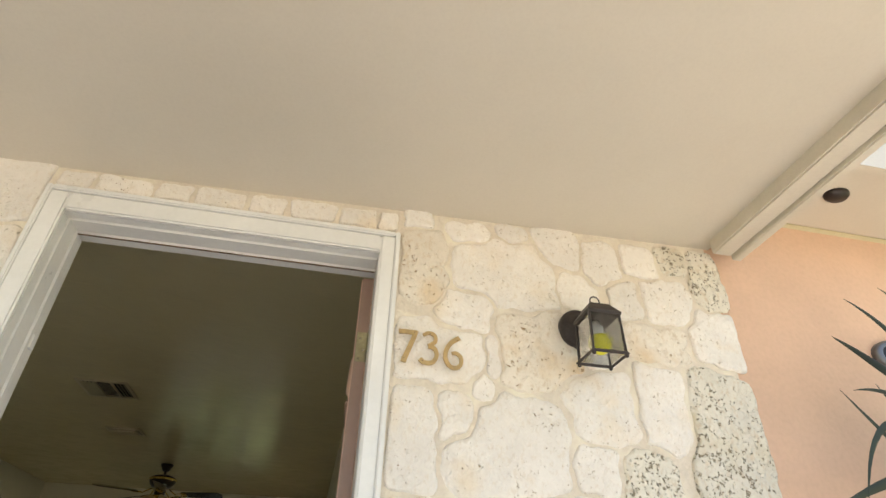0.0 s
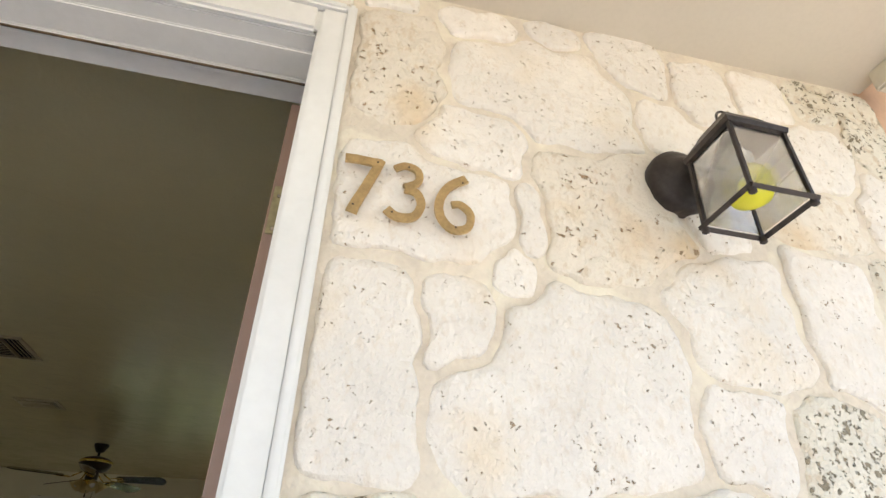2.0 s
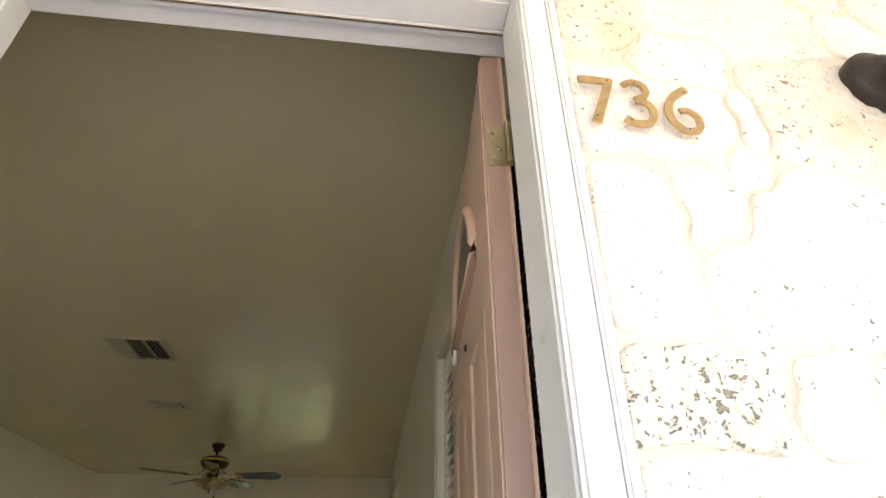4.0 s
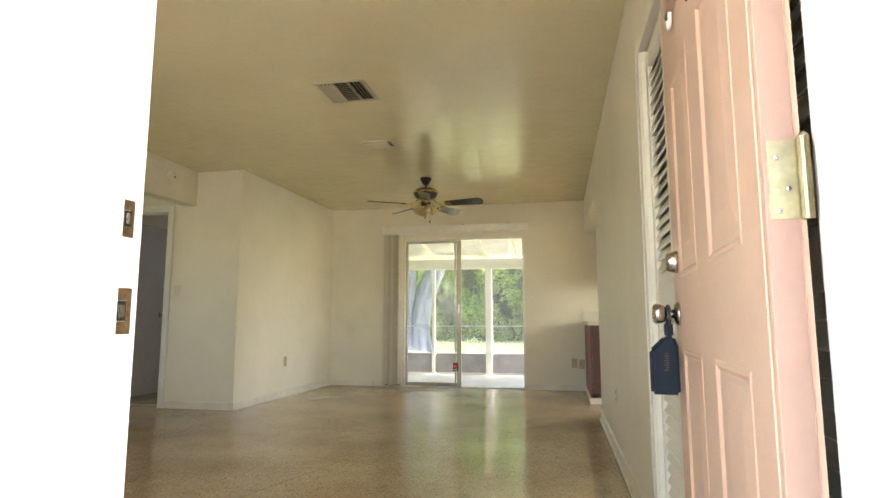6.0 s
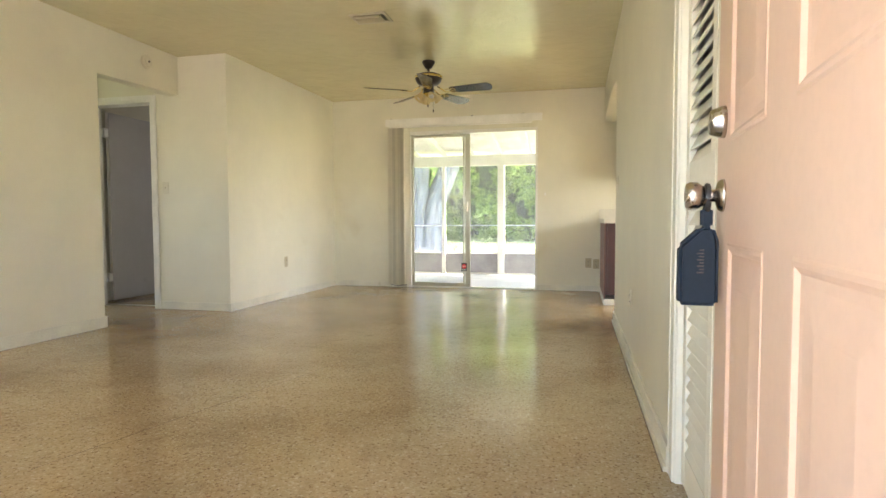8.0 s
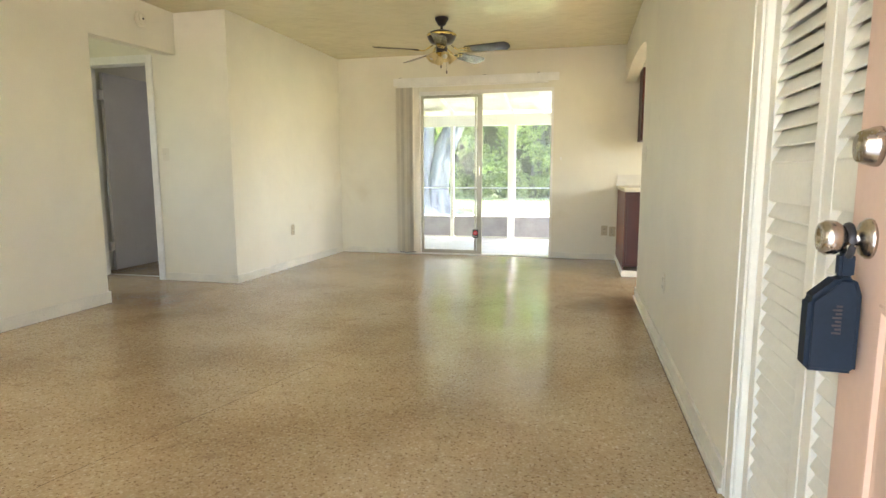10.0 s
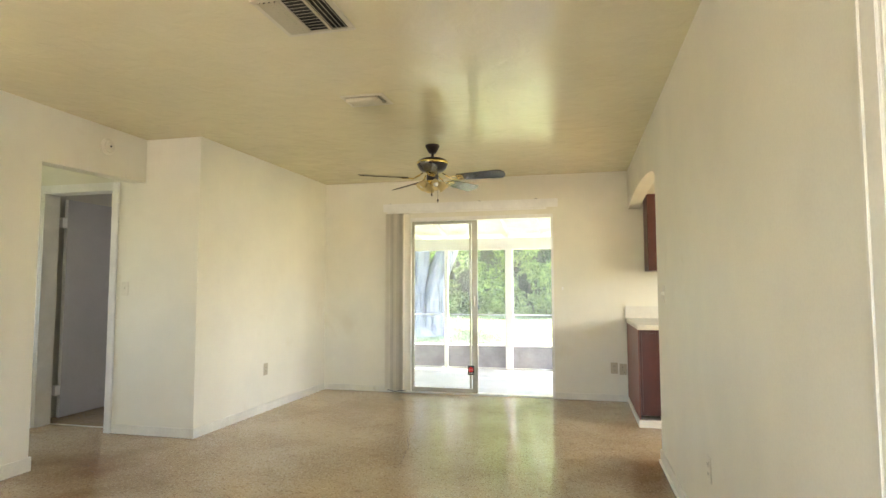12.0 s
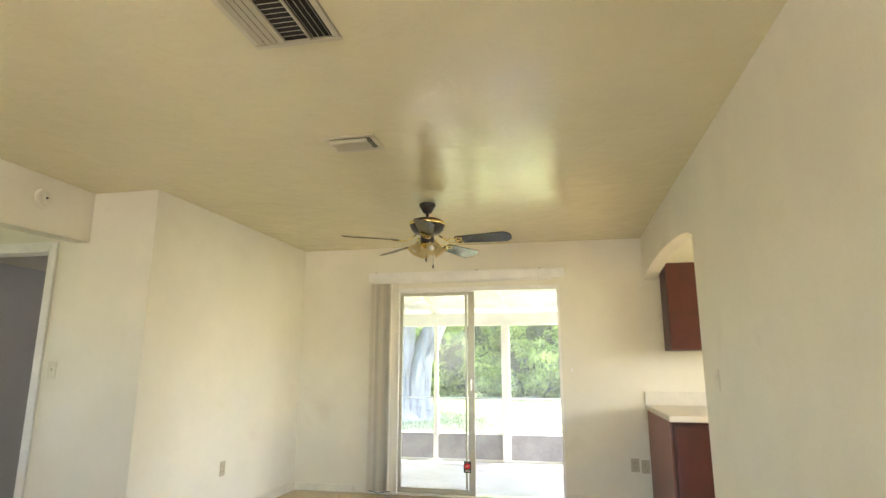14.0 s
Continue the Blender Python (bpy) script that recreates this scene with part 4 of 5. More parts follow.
stk = thing("warning_sticker", (-1.152, BACK + 0.028, 0.27), "small black and red octagonal stop sticker on the sliding door", "sticker")
part("backing", boxes([(-0.036, 0, -0.052, 0.036, 0.001, 0.052)]), M_BLACK, stk)
oc = [(0.030 * math.cos(radians(22.5 + 45 * k)), 0.008 + 0.030 * math.sin(radians(22.5 + 45 * k))) for k in range(8)]
part("octagon", prism(bmesh.new(), oc, "y", -0.0018, -0.0003), M_RED, stk)


def lettering(text, size, material, parent, at, rot=(90, 0, 0), depth=0.0006, name="lettering"):
    c = bpy.data.curves.new(name, "FONT")
    c.body, c.size, c.extrude, c.align_x, c.align_y = text, size, depth, "CENTER", "CENTER"
    tmp = bpy.data.objects.new("tmp", c)
    me = bpy.data.meshes.new_from_object(tmp)
    bpy.data.objects.remove(tmp)
    me.materials.append(material)
    ob = new(name, me)
    ob.parent = parent
    ob.matrix_basis = pose(*at, *rot)
    return ob


lettering("STOP", 0.017, M_WHITE, stk, (0, -0.0024, 0.008))
part("text_bars", boxes([(-0.026, -0.0009, -0.040, 0.026, -0.0003, -0.036), (-0.022, -0.0009, -0.032, 0.022, -0.0003, -0.0285)]), M_WHITE, stk)

val = thing("valance", (-1.169, BACK, 2.075), "white painted blind valance over the sliding door", "valance")
part("board", bbox(0.004, -1.0, -0.058, 0, 1.0, -0.044, 0.092), M_TRIM, val)
part("top", bbox(0.002, -1.0, -0.0435, 0.072, 1.0, 0, 0.084), M_TRIM, val)
for x in (-0.93, 0.12, 0.75):
    part("clip", bbox(0.001, x, -0.06, 0.0925, x + 0.03, -0.035, 0.0955), M_BLACK, val, "small dark clip")
bl = thing("vertical_blind", (-1.995, BACK - 0.028, 0.03), "bunched beige vertical blind vanes beside the sliding door", "blind")
part("headrail", bbox(0.003, -0.13, -0.02, 2.028, 1.70, 0.022, 2.043), M_TRIM, bl)
rb = random.Random(4)
vane = None
for k in range(17):
    b = bmesh.new()
    a = radians(38 + rb.uniform(-20, 20))
    w = 0.066
    pts = [(-0.5, 0), (-0.25, 0.004), (0, 0.0055), (0.25, 0.004), (0.5, 0)]
    up = [(u * w, v) for u, v in pts]
    dn = [(u * w, v - 0.0012) for u, v in pts][::-1]
    prism(b, up + dn, "z", 0.0 + rb.uniform(-0.004, 0.004), 2.026)
    moved(b, Matrix.Translation((-0.118 + 0.0145 * k, rb.uniform(-0.004, 0.004), 0)) @ Matrix.Rotation(a, 4, "Z"))
    part("vane", b, M_BLIND, bl)
part("chain", tube(bmesh.new(), [(-0.11, -0.03, 0.004), (-0.02, -0.034, -0.012), (0.05, -0.03, 0.0), (0.10, -0.03, 0.006)], 0.004, 6), M_BLACK, bl, "dark bottom chain", smooth=True)

# ---- ceiling fan ----
fan = thing("ceiling_fan", (-1.195, 9.01, H), "dark bronze and brass ceiling fan with five blades and glass lights", "ceiling fan")
part("canopy", lathe(bmesh.new(), [(0, 0), (0.062, 0), (0.064, -0.012), (0.060, -0.022), (0.048, -0.040), (0.036, -0.064), (0.026, -0.074), (0, -0.075)], 28), M_FAN, fan, smooth=True)
part("rod", lathe(bmesh.new(), [(0, -0.07), (0.012, -0.07), (0.012, -0.118), (0, -0.118)], 14), M_FAN, fan, smooth=True)
part("motor", lathe(bmesh.new(), [(0, -0.110), (0.05, -0.112), (0.095, -0.124), (0.128, -0.142), (0.134, -0.150), (0.134, -0.172), (0.130, -0.180), (0.120, -0.205), (0.100, -0.228), (0.070, -0.238), (0, -0.238)], 40), M_FAN, fan, smooth=True)
part("motor_band", lathe(bmesh.new(), [(0.1345, -0.150), (0.1375, -0.152), (0.1375, -0.169), (0.1345, -0.171)], 40), M_GOLD, fan, "polished brass band", smooth=True)
part("switch_housing", lathe(bmesh.new(), [(0, -0.236), (0.052, -0.236), (0.052, -0.300), (0.040, -0.310), (0, -0.312)], 28), M_FAN, fan, smooth=True)
part("light_plate", lathe(bmesh.new(), [(0, -0.311), (0.045, -0.311), (0.050, -0.322), (0.030, -0.338), (0.012, -0.35), (0, -0.352)], 28), M_GOLD, fan, "polished brass light plate", smooth=True)
BLZ = -0.300
for k in range(5):
    a = radians(-7 + 72 * k)
    m = Matrix.Rotation(a, 4, "Z") @ Matrix.Translation((0, 0, BLZ)) @ Matrix.Rotation(radians(-16), 4, "X")
    out = [(0.235, -0.050), (0.222, -0.030), (0.220, 0.0), (0.222, 0.030), (0.235, 0.050), (0.600, 0.072), (0.612, 0.068), (0.645, 0.034), (0.650, 0.0), (0.645, -0.034), (0.612, -0.068), (0.600, -0.072)]
    b = prism(bmesh.new(), out[::-1], "z", 0.002, 0.008)
    bl_ = part("blade", moved(b, m), M_BLADE, fan, "dark glossy fan blade")
    arm = bmesh.new()
    tube(arm, [(0.09, 0, 0.050), (0.12, 0, 0.028), (0.16, 0, 0.002)], 0.006, 8)
    tube(arm, [(0.205 + 0.040 * math.cos(t), 0.030 * math.sin(t), -0.003) for t in [2 * math.pi * j / 20 for j in range(20)]], 0.0038, 6, closed=True)
    tube(arm, [(0.255 + 0.026 * math.cos(t), 0.022 + 0.018 * math.sin(t), -0.003) for t in [2 * math.pi * j / 14 for j in range(14)]], 0.0034, 6, closed=True)
    tube(arm, [(0.255 + 0.026 * math.cos(t), -0.022 + 0.018 * math.sin(t), -0.003) for t in [2 * math.pi * j / 14 for j in range(14)]], 0.0034, 6, closed=True)
    part("blade_iron", moved(arm, m), M_GOLD, fan, "pierced brass blade bracket", smooth=True)
for k in range(4):
    a = radians(-58 + 90 * k)
    m = Matrix.Translation((0.062 * math.cos(a), 0.062 * math.sin(a), -0.322)) @ Matrix.Rotation(a, 4, "Z") @ Matrix.Rotation(radians(140), 4, "Y")
    part("lamp_arm", tube(bmesh.new(), [(0.02 * math.cos(a), 0.02 * math.sin(a), -0.325), (0.05 * math.cos(a), 0.05 * math.sin(a), -0.315), (0.07 * math.cos(a), 0.07 * math.sin(a), -0.33)], 0.007, 8), M_GOLD, fan, smooth=True)
    s = part("shade", moved(lathe(bmesh.new(), [(0.018, 0.0), (0.024, 0.012), (0.034, 0.030), (0.040, 0.055), (0.050, 0.078), (0.0475, 0.078), (0.037, 0.055), (0.031, 0.031), (0.021, 0.014), (0.015, 0.002)], 26), m), M_FROST, fan, "amber frosted glass shade", smooth=True)
    part("bulb", moved(lathe(bmesh.new(), [(0, 0.01), (0.010, 0.012), (0.013, 0.025), (0.022, 0.045), (0.022, 0.055), (0.014, 0.068), (0, 0.072)], 16), m), M_BULB_W, fan, "unlit white bulb", smooth=True)
for x, y, l in ((0.0, -0.03, 0.115), (0.052, -0.02, 0.165)):
    ch = joined(tube(bmesh.new(), [(x, y, -0.31), (x, y, -0.31 - l)], 0.0013, 6), lathe(bmesh.new(), [(0, -0.31 - l - 0.034), (0.006, -0.31 - l - 0.026), (0.007, -0.31 - l - 0.012), (0.002, -0.31 - l)], 10, (x, y, 0)))
    part("pull_chain", ch, M_FAN, fan, "thin pull chain with a dark drop", smooth=True)

# ---- ceiling vents ----


def vent(name, cx, cy, w, d, label, big):
    t = thing(name, (cx, cy, H), label, "ceiling vent", "ceiling vents")
    f = 0.028
    part("frame", joined(bbox(0.003, -w / 2, -d / 2, -0.010, w / 2, -d / 2 + f, 0), bbox(0.003, -w / 2, d / 2 - f, -0.010, w / 2, d / 2, 0), bbox(0.003, -w / 2, -d / 2 + f, -0.010, -w / 2 + f, d / 2 - f, 0), bbox(0.003, w / 2 - f, -d / 2 + f, -0.010, w / 2, d / 2 - f, 0)), M_VENT, t)
    part("backing", boxes([(-w / 2 + f, -d / 2 + f, -0.0015, w / 2 - f, d / 2 - f, -0.0005)]), M_DARK, t)

    def slat(x0, y0, x1, y1, tilt, along, wd=0.014):
        cxx, cyy = (x0 + x1) / 2, (y0 + y1) / 2
        L = (y1 - y0) if along == "y" else (x1 - x0)
        b = bmesh.new()
        if along == "y":
            box(b, -wd / 2, -L / 2, -0.0006, wd / 2, L / 2, 0.0006)
            moved(b, Matrix.Translation((cxx, cyy, -0.010)) @ Matrix.Rotation(radians(tilt), 4, "Y"))
        else:
            box(b, -L / 2, -wd / 2, -0.0006, L / 2, wd / 2, 0.0006)
            moved(b, Matrix.Translation((cxx, cyy, -0.012)) @ Matrix.Rotation(radians(tilt), 4, "X"))
        part("slat", b, M_VENT, t)
    ix0, ix1, iy0, iy1 = -w / 2 + f, w / 2 - f, -d / 2 + f, d / 2 - f
    if big:
        a, c = ix0 + (ix1 - ix0) * 0.34, ix0 + (ix1 - ix0) * 0.70
        for k in range(4):
            x = ix0 + (a - ix0) * (k + 0.5) / 4
            slat(x, iy0, x, iy1, -38, "y", 0.0175)
        for k in range(4):
            x = c + (ix1 - c) * (k + 0.7) / 4
            slat(x, iy0, x, iy1, 62, "y", 0.009)
        n = 11
        for k in range(n):
            y = iy0 + (iy1 - iy0) * (k + 0.5) / n
            slat(a + 0.006, y, c - 0.004, y, 32, "x", 0.011)
        part("divider", boxes([(a, iy0, -0.014, a + 0.004, iy1, -0.002), (c - 0.003, iy0, -0.014, c + 0.003, iy1, -0.002)]), M_VENT, t)
    else:
        part("slat", tube(bmesh.new(), [(ix0 + 0.002, iy0 + 0.016, -0.018), (ix1 - 0.026, iy0 + 0.016, -0.018)], 0.013, 14), M_VENT, t, "rounded front blade", smooth=True)
        for k in range(4):
            y = iy0 + 0.034 + (iy1 - iy0 - 0.034) * (k + 0.5) / 4
            slat(ix0 + 0.004, y, ix1 - 0.024, y, -22, "x", 0.021)
        for k in range(3):
            x = ix1 - 0.019 + 0.008 * k
            slat(x, iy0, x, iy1, 50, "y")
    return t


vent("ceiling_vent", -1.175, 6.568, 0.354, 0.362, "square cream return air grille with dark slots", True)
vent("ceiling_vent", -1.320, 7.735, 0.295, 0.215, "small cream ceiling air vent", False)

# ---- small wall fittings ----
sm = thing("smoke_alarm", (-3.5, 7.87, 2.285), "round ivory smoke alarm on the bulkhead", "smoke alarm")
mx_ = Matrix.Rotation(radians(90), 4, "Y")
part("base", moved(lathe(bmesh.new(), [(0, 0), (0.062, 0), (0.062, 0.012), (0.052, 0.022), (0, 0.022)], 28), mx_), M_PLASTIC, sm, smooth=False)
part("cap", moved(lathe(bmesh.new(), [(0, 0.0221), (0.035, 0.0221), (0.033, 0.032), (0.012, 0.036), (0, 0.036)], 24), mx_), M_PLASTIC, sm)
part("sensor", moved(lathe(bmesh.new(), [(0, 0.0361), (0.009, 0.0361), (0.007, 0.040), (0, 0.040)], 12), mx_), M_BLACK, sm, "small dark sensor")


def wall_plate(name, m, label, cat, kind_, material=None, group=""):
    """Local: x along the wall, z up, -y out of the wall."""
    material = material or M_PLASTIC
    t = thing(name, (0, 0, 0), label, cat, group)
    t.matrix_world = m
    part("plate", bbox(0.003, -0.036, -0.006, -0.058, 0.036, 0, 0.058), material, t)
    if kind_ == "outlet":
        for z in (-0.021, 0.021):
            part("socket", bbox(0.003, -0.016, -0.0085, z - 0.014, 0.016, -0.006, z + 0.014), material, t)
            part("slots", boxes([(-0.008, -0.0092, z - 0.005, -0.0055, -0.0086, z + 0.006), (0.0055, -0.0092, z - 0.005, 0.008, -0.0086, z + 0.006), (-0.002, -0.0092, z - 0.011, 0.002, -0.0086, z - 0.0075)]), M_BLACK, t)
    elif kind_ == "switch":
        part("toggle", bbox(0.0015, -0.005, -0.018, -0.006, 0.005, -0.006, 0.010), material, t)
    elif kind_ == "jack":
        for q in ((-0.010, -0.0068, 0.018, -0.002, -0.0061, 0.026), (-0.010, -0.0068, -0.010, -0.002, -0.0061, -0.002), (0.006, -0.0068, -0.036, 0.012, -0.0061, -0.030)):
            part("socket", boxes([q]), M_BLACK, t)
    return t


FACE = {"back": lambda x, z: pose(x, BACK, z), "block": lambda x, z: pose(x, 8.283, z), "left": lambda y, z: pose(-3.5, y, z, 0, 0, 90), "right": lambda y, z: pose(R0, y, z, 0, 0, -90)}
wall_plate("outlet", FACE["back"](0.388, 0.345), "ivory double outlet low on the cream wall", "outlet", "outlet", material=M_OUTLET, group="wall outlets")
wall_plate("cable_jack", FACE["back"](0.478, 0.335), "ivory phone jack plate beside the outlet", "wall plate", "jack", material=M_OUTLET)
wall_plate("outlet", FACE["left"](6.42, 0.388), "ivory double outlet above the long baseboard", "outlet", "outlet", group="wall outlets")
wall_plate("outlet", pose(-2.9525, 9.306, 0.405, 0, 0, 88.5), "ivory outlet on the painted block wall", "outlet", "outlet", material=M_OUTLET, group="wall outlets")
wall_plate("light_switch", FACE["block"](-3.665, 1.19), "ivory light switch with smudged paint round it", "light switch", "switch")
wall_plate("light_switch", FACE["right"](8.18, 1.15), "ivory light switch near the kitchen arch", "light switch", "switch")
wall_plate("outlet", FACE["right"](7.0, 0.40), "cream painted outlet above the baseboard", "outlet", "outlet", group="wall outlets")
tb = thing("thermostat_sensor", (-0.132, BACK, 1.185), "tiny white wall sensor beside the sliding door", "sensor")
part("body", bbox(0.003, -0.010, -0.014, -0.016, 0.010, 0, 0.016), M_WHITE, tb)

# ---- kitchen seen through the arch ----
cab = thing("base_cabinet", (0.53, 9.45, 0.0), "cherry red base cabinet with a lighter wood side", "cabinet")
part("body", bbox(0.003, 0.004, 0.0, 0.10, 1.18, 1.105, 0.83), M_CABINET, cab)
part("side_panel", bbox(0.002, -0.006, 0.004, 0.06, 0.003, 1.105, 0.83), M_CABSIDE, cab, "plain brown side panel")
part("plinth", bbox(0.003, -0.014, -0.012, 0.0, 1.18, 1.10, 0.06), M_TRIM, cab, "white plinth board")
for k in range(2):
    part("door", bbox(0.004, 0.02 + 0.56 * k, -0.018, 0.13, 0.56 + 0.56 * k, -0.001, 0.80), M_CABINET, cab)
wt = thing("worktop", (0.51, 9.37, 0.83), "cream laminate worktop with a low backsplash", "worktop")
part("slab", bbox(0.006, 0, 0, 0.0005, 1.25, 1.19, 0.042), M_COUNTER, wt)
part("backsplash", bbox(0.004, 0, 1.165, 0.0425, 1.25, 1.189, 0.165), M_COUNTER, wt)
uc = thing("wall_cabinet", (0.72, 10.24, 1.36), "dark cherry wall cabinet hung beyond the arch", "cabinet")
part("body", bbox(0.003, 0.004, 0.02, 0, 1.1, 0.32, 0.775), M_CABINET, uc)
part("side_panel", bbox(0.002, -0.003, 0.02, 0, 0.0035, 0.32, 0.775), M_CABINET, uc)
part("door", bbox(0.004, 0.0, 0.0, 0.002, 0.45, 0.019, 0.773), M_CABINET, uc)

# ---- back porch ----
PY = 12.9
floor_back = structure("floor_back_porch", boxes([(-5.5, BACK + 0.16, -0.2, 2.5, PY + 0.1, -0.04)]), M_CONC, "pale painted concrete porch floor", "floor")
pf = thing("porch_screen_wall", (0, PY, 0), "white framed screened porch wall with grey knee panels", "porch wall")
XS = [-4.2, -3.1, -1.96, -0.98, 0.02, 1.1, 2.2]
for i, x in enumerate(XS):
    w = 0.052 if i % 2 else 0.028
    w = 0.055 if abs(x + 0.98) < 0.01 else 0.03
    part("post", bbox(0.004, x - w, -w, -0.04, x + w, w, 1.775), M_PORCH, pf)
for a, b in zip(XS, XS[1:]):
    part("knee_panel", bbox(0.002, a + 0.032 + (0.025 if abs(a + 0.98) < 0.01 else 0), -0.012, -0.012, b - 0.032 - (0.025 if abs(b + 0.98) < 0.01 else 0), 0.012, 0.305), M_PANEL, pf, "stained grey knee panel")
    part("rail", bbox(0.003, a + 0.0555, -0.020, 0.772, b - 0.0555, 0.020, 0.792), M_SCREEN, pf)
    part("cap_rail", bbox(0.003, a + 0.0555, -0.022, 0.3055, b - 0.0555, 0.022, 0.328), M_PORCH, pf)
    part("sole_rail", bbox(0.003, a + 0.0555, -0.022, -0.04, b - 0.0555, 0.022, -0.0125), M_PORCH, pf)
porch_beam = structure("beam_back_porch", bbox(0.006, -5.5, PY - 0.05, 1.776, 2.5, PY + 0.05, 1.95), M_PORCH, "white painted porch header beam", "beam")
slope = math.atan2(2.36 - 1.96, PY - (BACK + 0.16))
for i in range(17):
    x = -4.9 + 0.485 * i - 0.0
    b = prism(bmesh.new(), [(BACK + 0.161, 2.28), (BACK + 0.161, 2.38), (PY + 0.35, 1.975), (PY + 0.35, 1.89), (PY + 0.0505, 1.951), (PY - 0.05, 1.951)][::-1], "x", x - 0.045, x + 0.045)
    structure("rafter", b, M_PORCH, "white painted porch rafter", "rafter")
db = prism(bmesh.new(), [(BACK + 0.161, 2.381), (PY + 0.45, 1.962), (PY + 0.45, 2.0), (BACK + 0.161, 2.42)][::-1], "x", -5.5, 3.6)
structure("roof_back_porch", db, M_PORCH_DIM, "white board porch roof deck", "roof")
bf = thing("porch_fan", (-2.62, 11.75, 2.16), "white ceiling fan under the porch roof", "ceiling fan")
part("motor", lathe(bmesh.new(), [(0, 0.09), (0.03, 0.09), (0.03, 0.03), (0.09, 0.02), (0.10, -0.03), (0.04, -0.07), (0, -0.075)], 20), M_PORCH_DIM, bf, smooth=True)
for k in range(5):
    b = bbox(0.002, 0.11, -0.06, -0.012, 0.60, 0.06, -0.004)
    part("blade", moved(b, Matrix.Rotation(radians(8 + 72 * k), 4, "Z") @ Matrix.Rotation(radians(10), 4, "X")), M_PORCH_DIM, bf)

for a, b in zip(XS, XS[1:]):
    for z0, z1 in ((0.3285, 0.7715), (0.7925, 1.7755)):
        part("screen", boxes([(a + 0.0555, -0.0005, z0, b - 0.0555, 0.0005, z1)]), M_MESH, pf, "fine grey insect screen")

# ---- yard ----
rg = random.Random(11)


def leaf_cloud(n, place, size, flat=0.0):
    """Many separate small leaves, each a bent pair of triangles."""
    vs, fs = [], []
    for _ in range(n):
        c = place()
        s = size * rg.uniform(0.55, 1.3)
        d = Vector((rg.gauss(0, 1), rg.gauss(0, 1), rg.gauss(0, 1) - 0.4)).normalized()
        e = d.cross(Vector((rg.gauss(0, 1), rg.gauss(0, 1), rg.gauss(0, 1)))).normalized()
        k = len(vs)
        vs += [c - d * s, c + e * s * 0.38, c + d * s, c - e * s * 0.38]
        fs.append((k, k + 1, k + 2, k + 3))
    me = bpy.data.meshes.new("leaves")
    me.from_pydata([tuple(v) for v in vs], [], fs)
    return me


# lawn
def grass():
    vs, fs = [], []
    for _ in range(52000):
        y = 13.1 + 17 * rg.random() ** 1.5
        x = rg.uniform(-2.2 - (y - 4) * 0.34, 0.9 + (y - 4) * 0.05)
        h = rg.uniform(0.03, 0.10) * (1.0 + 0.03 * (y - 13))
        a = rg.uniform(0, 6.28)
        w = 0.006 + 0.0006 * (y - 13)
        k = len(vs)
        lx, ly = rg.gauss(0, 0.03), rg.gauss(0, 0.03)
        vs += [(x - w * math.cos(a), y - w * math.sin(a), -0.162), (x + w * math.cos(a), y + w * math.sin(a), -0.162), (x + lx, y + ly, -0.16 + h)]
        fs.append((k, k + 1, k + 2))
    me = bpy.data.meshes.new("grass")
    me.from_pydata(vs, [], fs)
    return me


gm = grass()
gm.materials.append(M_GRASS)
tagged(new("grass", gm), "bright sunlit lawn grass", "grass", kind="stuff")

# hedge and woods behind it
# Dark blobs behind the leaves; the hedge's inner shade is put in their colour.
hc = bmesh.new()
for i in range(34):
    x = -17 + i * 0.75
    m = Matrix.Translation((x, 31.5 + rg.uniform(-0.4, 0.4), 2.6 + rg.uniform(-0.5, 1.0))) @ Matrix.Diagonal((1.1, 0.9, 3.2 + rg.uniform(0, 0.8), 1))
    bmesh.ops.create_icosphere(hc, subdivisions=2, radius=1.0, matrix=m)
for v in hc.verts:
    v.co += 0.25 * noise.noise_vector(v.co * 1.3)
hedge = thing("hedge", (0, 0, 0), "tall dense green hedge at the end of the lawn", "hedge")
part("shade_core", hc, M_CORE, hedge, kind="stuff")


def hedge_spot():
    x = rg.uniform(-15, 7)
    z = rg.uniform(-0.1, 6.4)
    depth = 29.6 + 2.0 * noise.noise(Vector((x * 0.7, z * 0.8, 3))) + 1.3 * noise.noise(Vector((x * 2.3, z * 2.2, 7))) + 0.10 * z
    return Vector((x, depth + rg.uniform(0, 0.7) + (0.5 if z < 0.4 else 0), z))


hm = leaf_cloud(90000, hedge_spot, 0.080)
hm.materials.append(M_LEAF)
h_l = new("leaves", hm)
h_l.parent = hedge
tagged(h_l, kind="stuff")

# old tree with a broad fluted trunk
tree = thing("yard_tree", (-4.35, 20.1, -0.16), "old tree with a thick fluted grey trunk in the yard", "tree")


